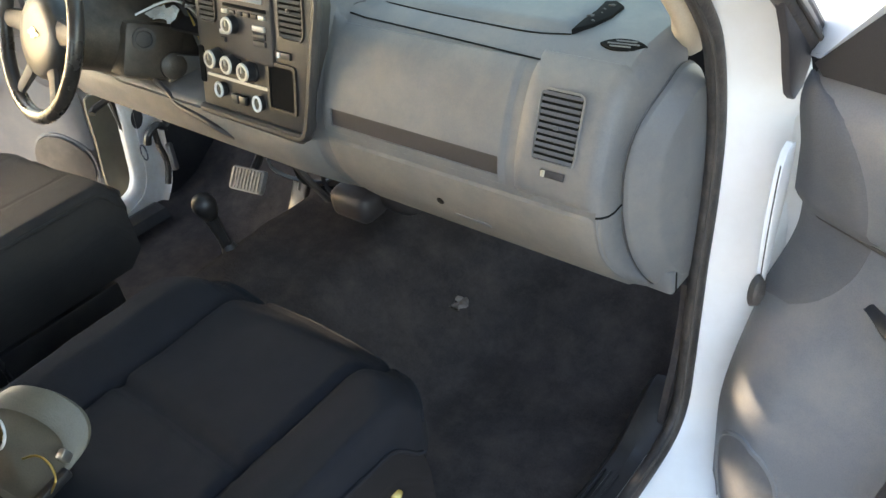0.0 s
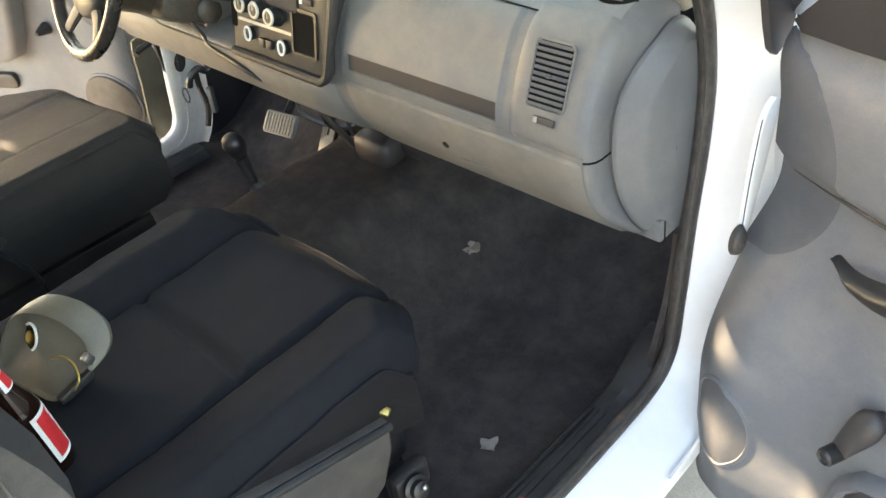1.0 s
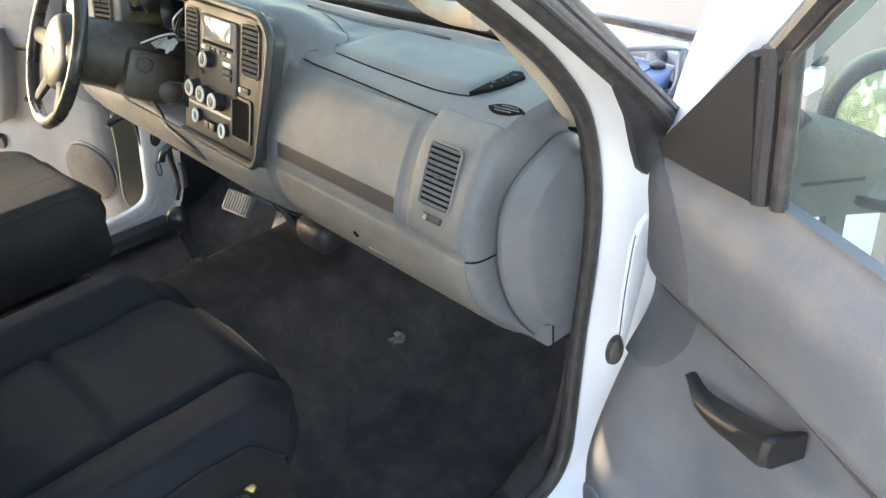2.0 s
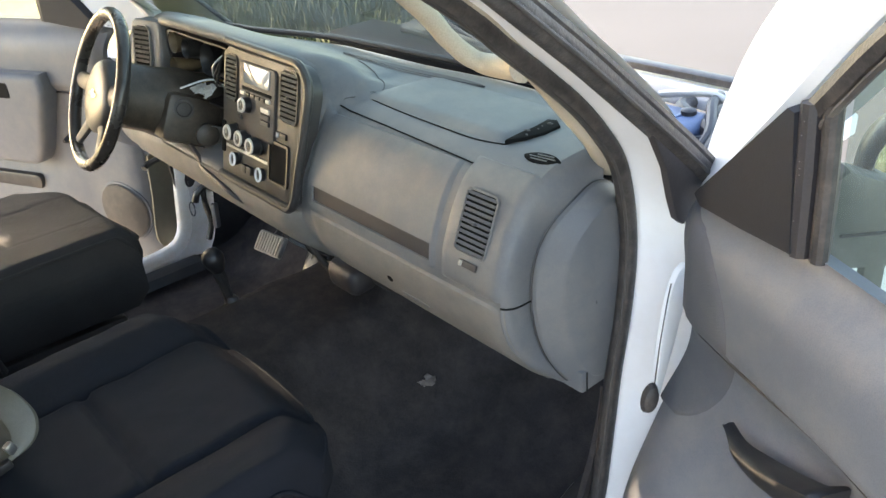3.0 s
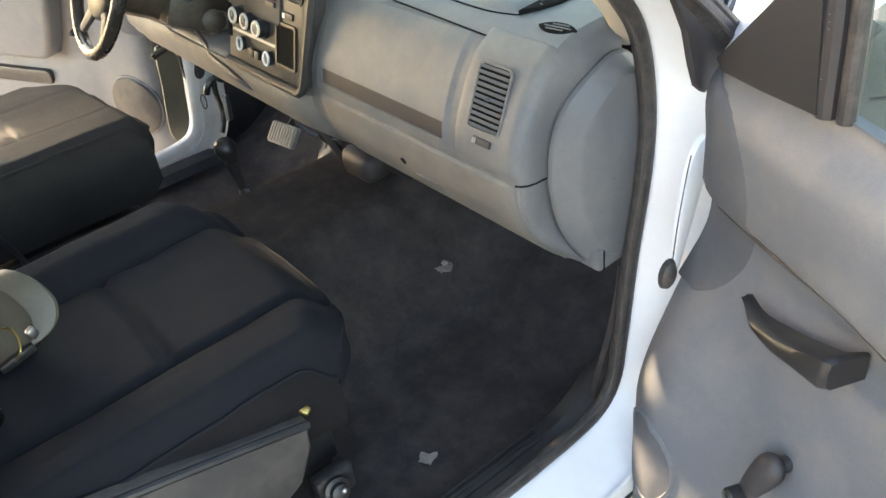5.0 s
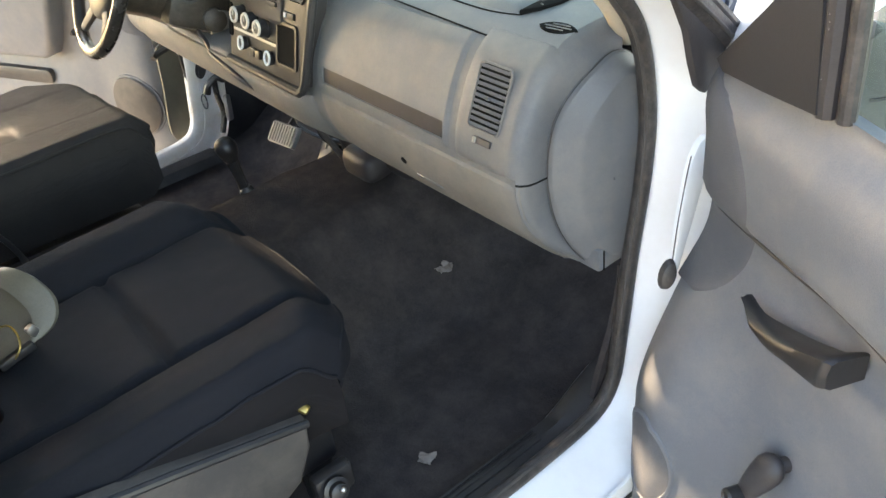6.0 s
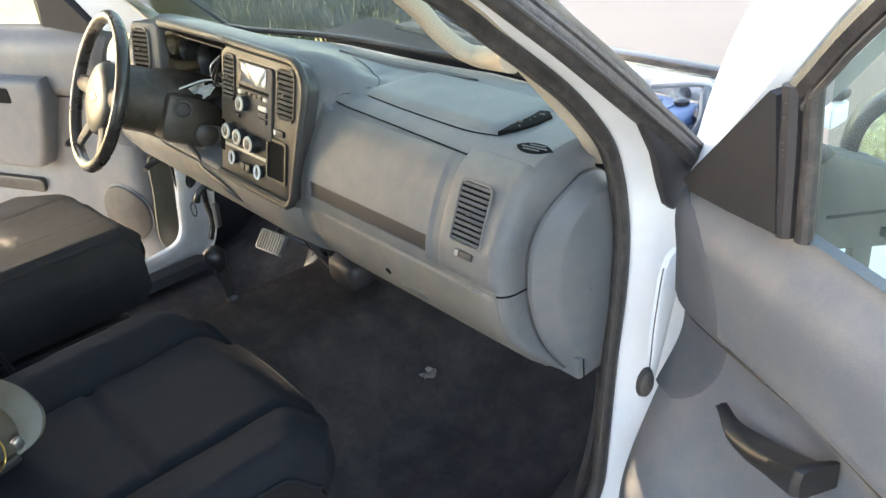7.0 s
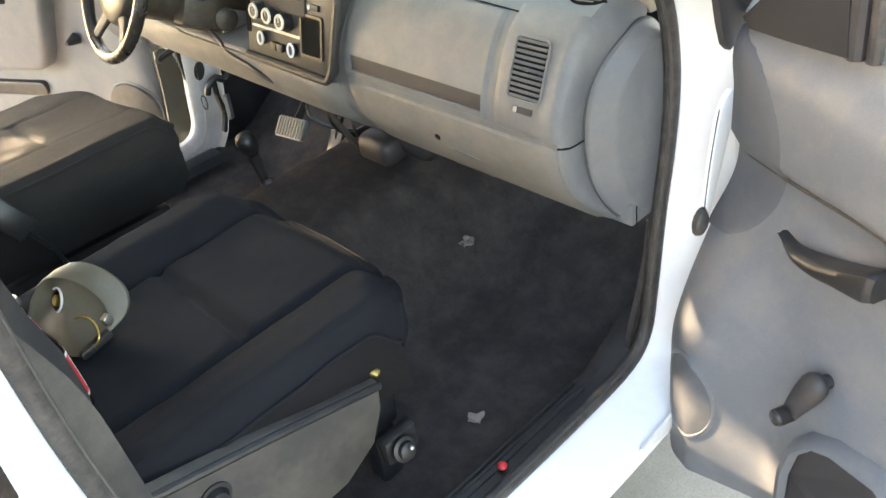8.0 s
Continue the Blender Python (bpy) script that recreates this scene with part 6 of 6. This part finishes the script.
# rim of the open front, then rings that sweep back over the casing
RIM = spline([(0.160, -0.716, 0.946), (0.195, -0.694, 0.958), (0.236, -0.674, 0.947), (0.268, -0.664, 0.912), (0.287, -0.686, 0.880), (0.286, -0.738, 0.865), (0.222, -0.757, 0.864), (0.156, -0.770, 0.868), (0.148, -0.746, 0.912)], 6, True)
RC = sum(RIM, Vector()) / len(RIM)
bm = B()
rings = []
for back, lift, f in ((-0.004, 0.0, 1.0), (0.0, 0.002, 1.02), (0.020, 0.007, 1.01), (0.038, 0.009, 0.97), (0.047, 0.004, 0.89), (0.051, -0.008, 0.74), (0.052, -0.018, 0.45), (0.052, -0.022, 0.02)):
    rings.append([tuple(Vector((q.x, q.y, max(0.856, q.z)))) for q in [RC + (p - RC) * f + Vector((0.0, back, lift)) for p in RIM]])
loft(bm, rings, True)
part("shell", bm, SHROUD, cover, smooth=40)
# sunken front wall with the round well of the lock
FN = (RIM[42] - RIM[0]).cross(RIM[30] - RIM[0]).normalized()
FN = FN if FN.y < 0 else -FN
HC = RIM[0].lerp(RIM[42], 0.34).lerp(RIM[18], 0.24) - FN * 0.004
hm = axes(HC, (1, 0, 0), FN)
bm = B()
ang = [math.atan2((hm.inverted() @ p).y, (hm.inverted() @ p).x) for p in RIM]
near = [hm @ Vector((0.021 * math.cos(a), 0.019 * math.sin(a), 0.0)) for a in ang]
loft(bm, [[p.lerp(h, f) - FN * 0.003 * min(1.0, 6 * f) * (1 - f) for p, h in zip(RIM, near)] for f in (0.0, 0.06, 0.2, 0.5, 0.8, 1.0)] + [[h - FN * 0.024 for h in near]], True)
part("front_wall", bm, SHROUD, cover, "dark inner wall of the cover", smooth=40)
bm = B()
lathe(bm, [(0.0225, -0.024), (0.001, -0.0235)], hm, 24, False)
part("lock_well", bm, BLACK, cover, "round dark well for the lock")
# white arc over about half of the well's rim
bm = B()
tube(bm, [hm @ Vector((0.022 * math.cos(a), 0.020 * math.sin(a), 0.002)) for a in [radians(-50 + 190 * k / 20) for k in range(21)]], 0.0022, 8)
part("well_ring", bm, WHITE_MARK, cover, "white arc along part of the lock well's rim")
bm = B()
lathe(bm, [(0.010, -0.02), (0.010, 0.002), (0.008, 0.004), (0.001, 0.004)], hm @ pose(-0.003, -0.002, 0.0), 16)
part("lock_cylinder", bm, BRASS, cover, "yellowish lock cylinder")
bm = B()
box(bm, (0, 0, 0), (0.012, 0.016, 0.024), 0.004, axes((0.281, -0.676, 0.895), (1, 0.3, 0), (0, -0.4, 1)))
part("clip", bm, METAL, cover)
bm = B()
box(bm, (0, 0, 0), (0.060, 0.014, 0.016), 0.004, axes((0.292, -0.712, 0.873), (-0.1, 0.95, 0.15), (0, 0, 1)))
part("connector", bm, BLACK, cover, "black wiring connector")
strip("wire", spline([(0.245, -0.715, 0.905), (0.266, -0.702, 0.912), (0.288, -0.698, 0.905), (0.300, -0.704, 0.888), (0.298, -0.718, 0.872)], 6), 0.0016, BRASS, cover, "thin copper wire loop")

bottle = thing("bottle", "brown glass bottle with red and white labels on the seat", "bottle")
BM_ = axes((0.374, -0.795, 0.838), (1, 0, 0), (0.02, -0.04, 1))
bm = B()
prof = [(0.001, 0.004), (0.028, 0.0), (0.0305, 0.006), (0.0305, 0.125), (0.028, 0.14), (0.018, 0.165), (0.0135, 0.185), (0.013, 0.215), (0.0145, 0.217), (0.0145, 0.224), (0.0125, 0.226), (0.0125, 0.232)]
lathe(bm, prof, BM_, 28)
part("glass_body", bm, mat("bottle_glass", (0.012, 0.004, 0.002), 0.06, bump=0, stain=0.1, coat=1.0), bottle, "dark brown glass", smooth=60)


def wrap(r0, z0, r1, z1, a0, a1, n=12):
    """A curved paper panel on the bottle between two heights and two directions."""
    bm = B()
    angs = [radians(lerp(a0, a1, k / n)) for k in range(n + 1)]
    loft(bm, [[BM_ @ Vector((r * math.cos(a), r * math.sin(a), z)) for a in angs] for r, z in ((r0, z0), (r1, z1))])
    return bm


lab = part("label", wrap(0.0312, 0.030, 0.0312, 0.118, 8, 112), WHITE_MARK, bottle, "white-edged paper label")
part("label_field", wrap(0.0315, 0.036, 0.0315, 0.112, 20, 74), RED, lab, "red field of the label")
for k, (z0, z1, a) in enumerate(((0.098, 0.108, 62), (0.082, 0.095, 64), (0.060, 0.079, 66), (0.042, 0.057, 66))):
    part("print_bar", wrap(0.0318, z0, 0.0318, z1, a, a + 8), WHITE_MARK, lab)
nl = part("neck_label", wrap(0.0184, 0.166, 0.0146, 0.192, 8, 112), WHITE_MARK, bottle, "white-edged neck label")
part("label_field", wrap(0.0184, 0.169, 0.0151, 0.190, 28, 96), RED, nl, "red field of the neck label")
bm = B()
lathe(bm, [(0.0165, 0.222), (0.0165, 0.226), (0.0145, 0.232), (0.001, 0.233)], BM_, 21)
part("cap", bm, METAL, bottle, "silver crown cap")

buckle = thing("belt_buckle", "black seat belt buckle with a red button", "belt buckle")
bm = B()
box(bm, (0, 0, 0), (0.03, 0.055, 0.09), 0.006, pose(-0.20, -0.66, 0.90, 30, -10, 0))
part("housing", bm, BLACK, buckle)
bm = B()
box(bm, (0, 0, 0.044), (0.02, 0.034, 0.010), 0.002, pose(-0.20, -0.66, 0.90, 30, -10, 0))
part("button", bm, RED, buckle, "red release button")
bm = B()
tube(bm, spline([(-0.20, -0.64, 0.86), (-0.19, -0.60, 0.75), (-0.19, -0.62, 0.55)], 5), 0.016, 8, flat=0.2)
part("stalk", bm, BLACK, buckle)
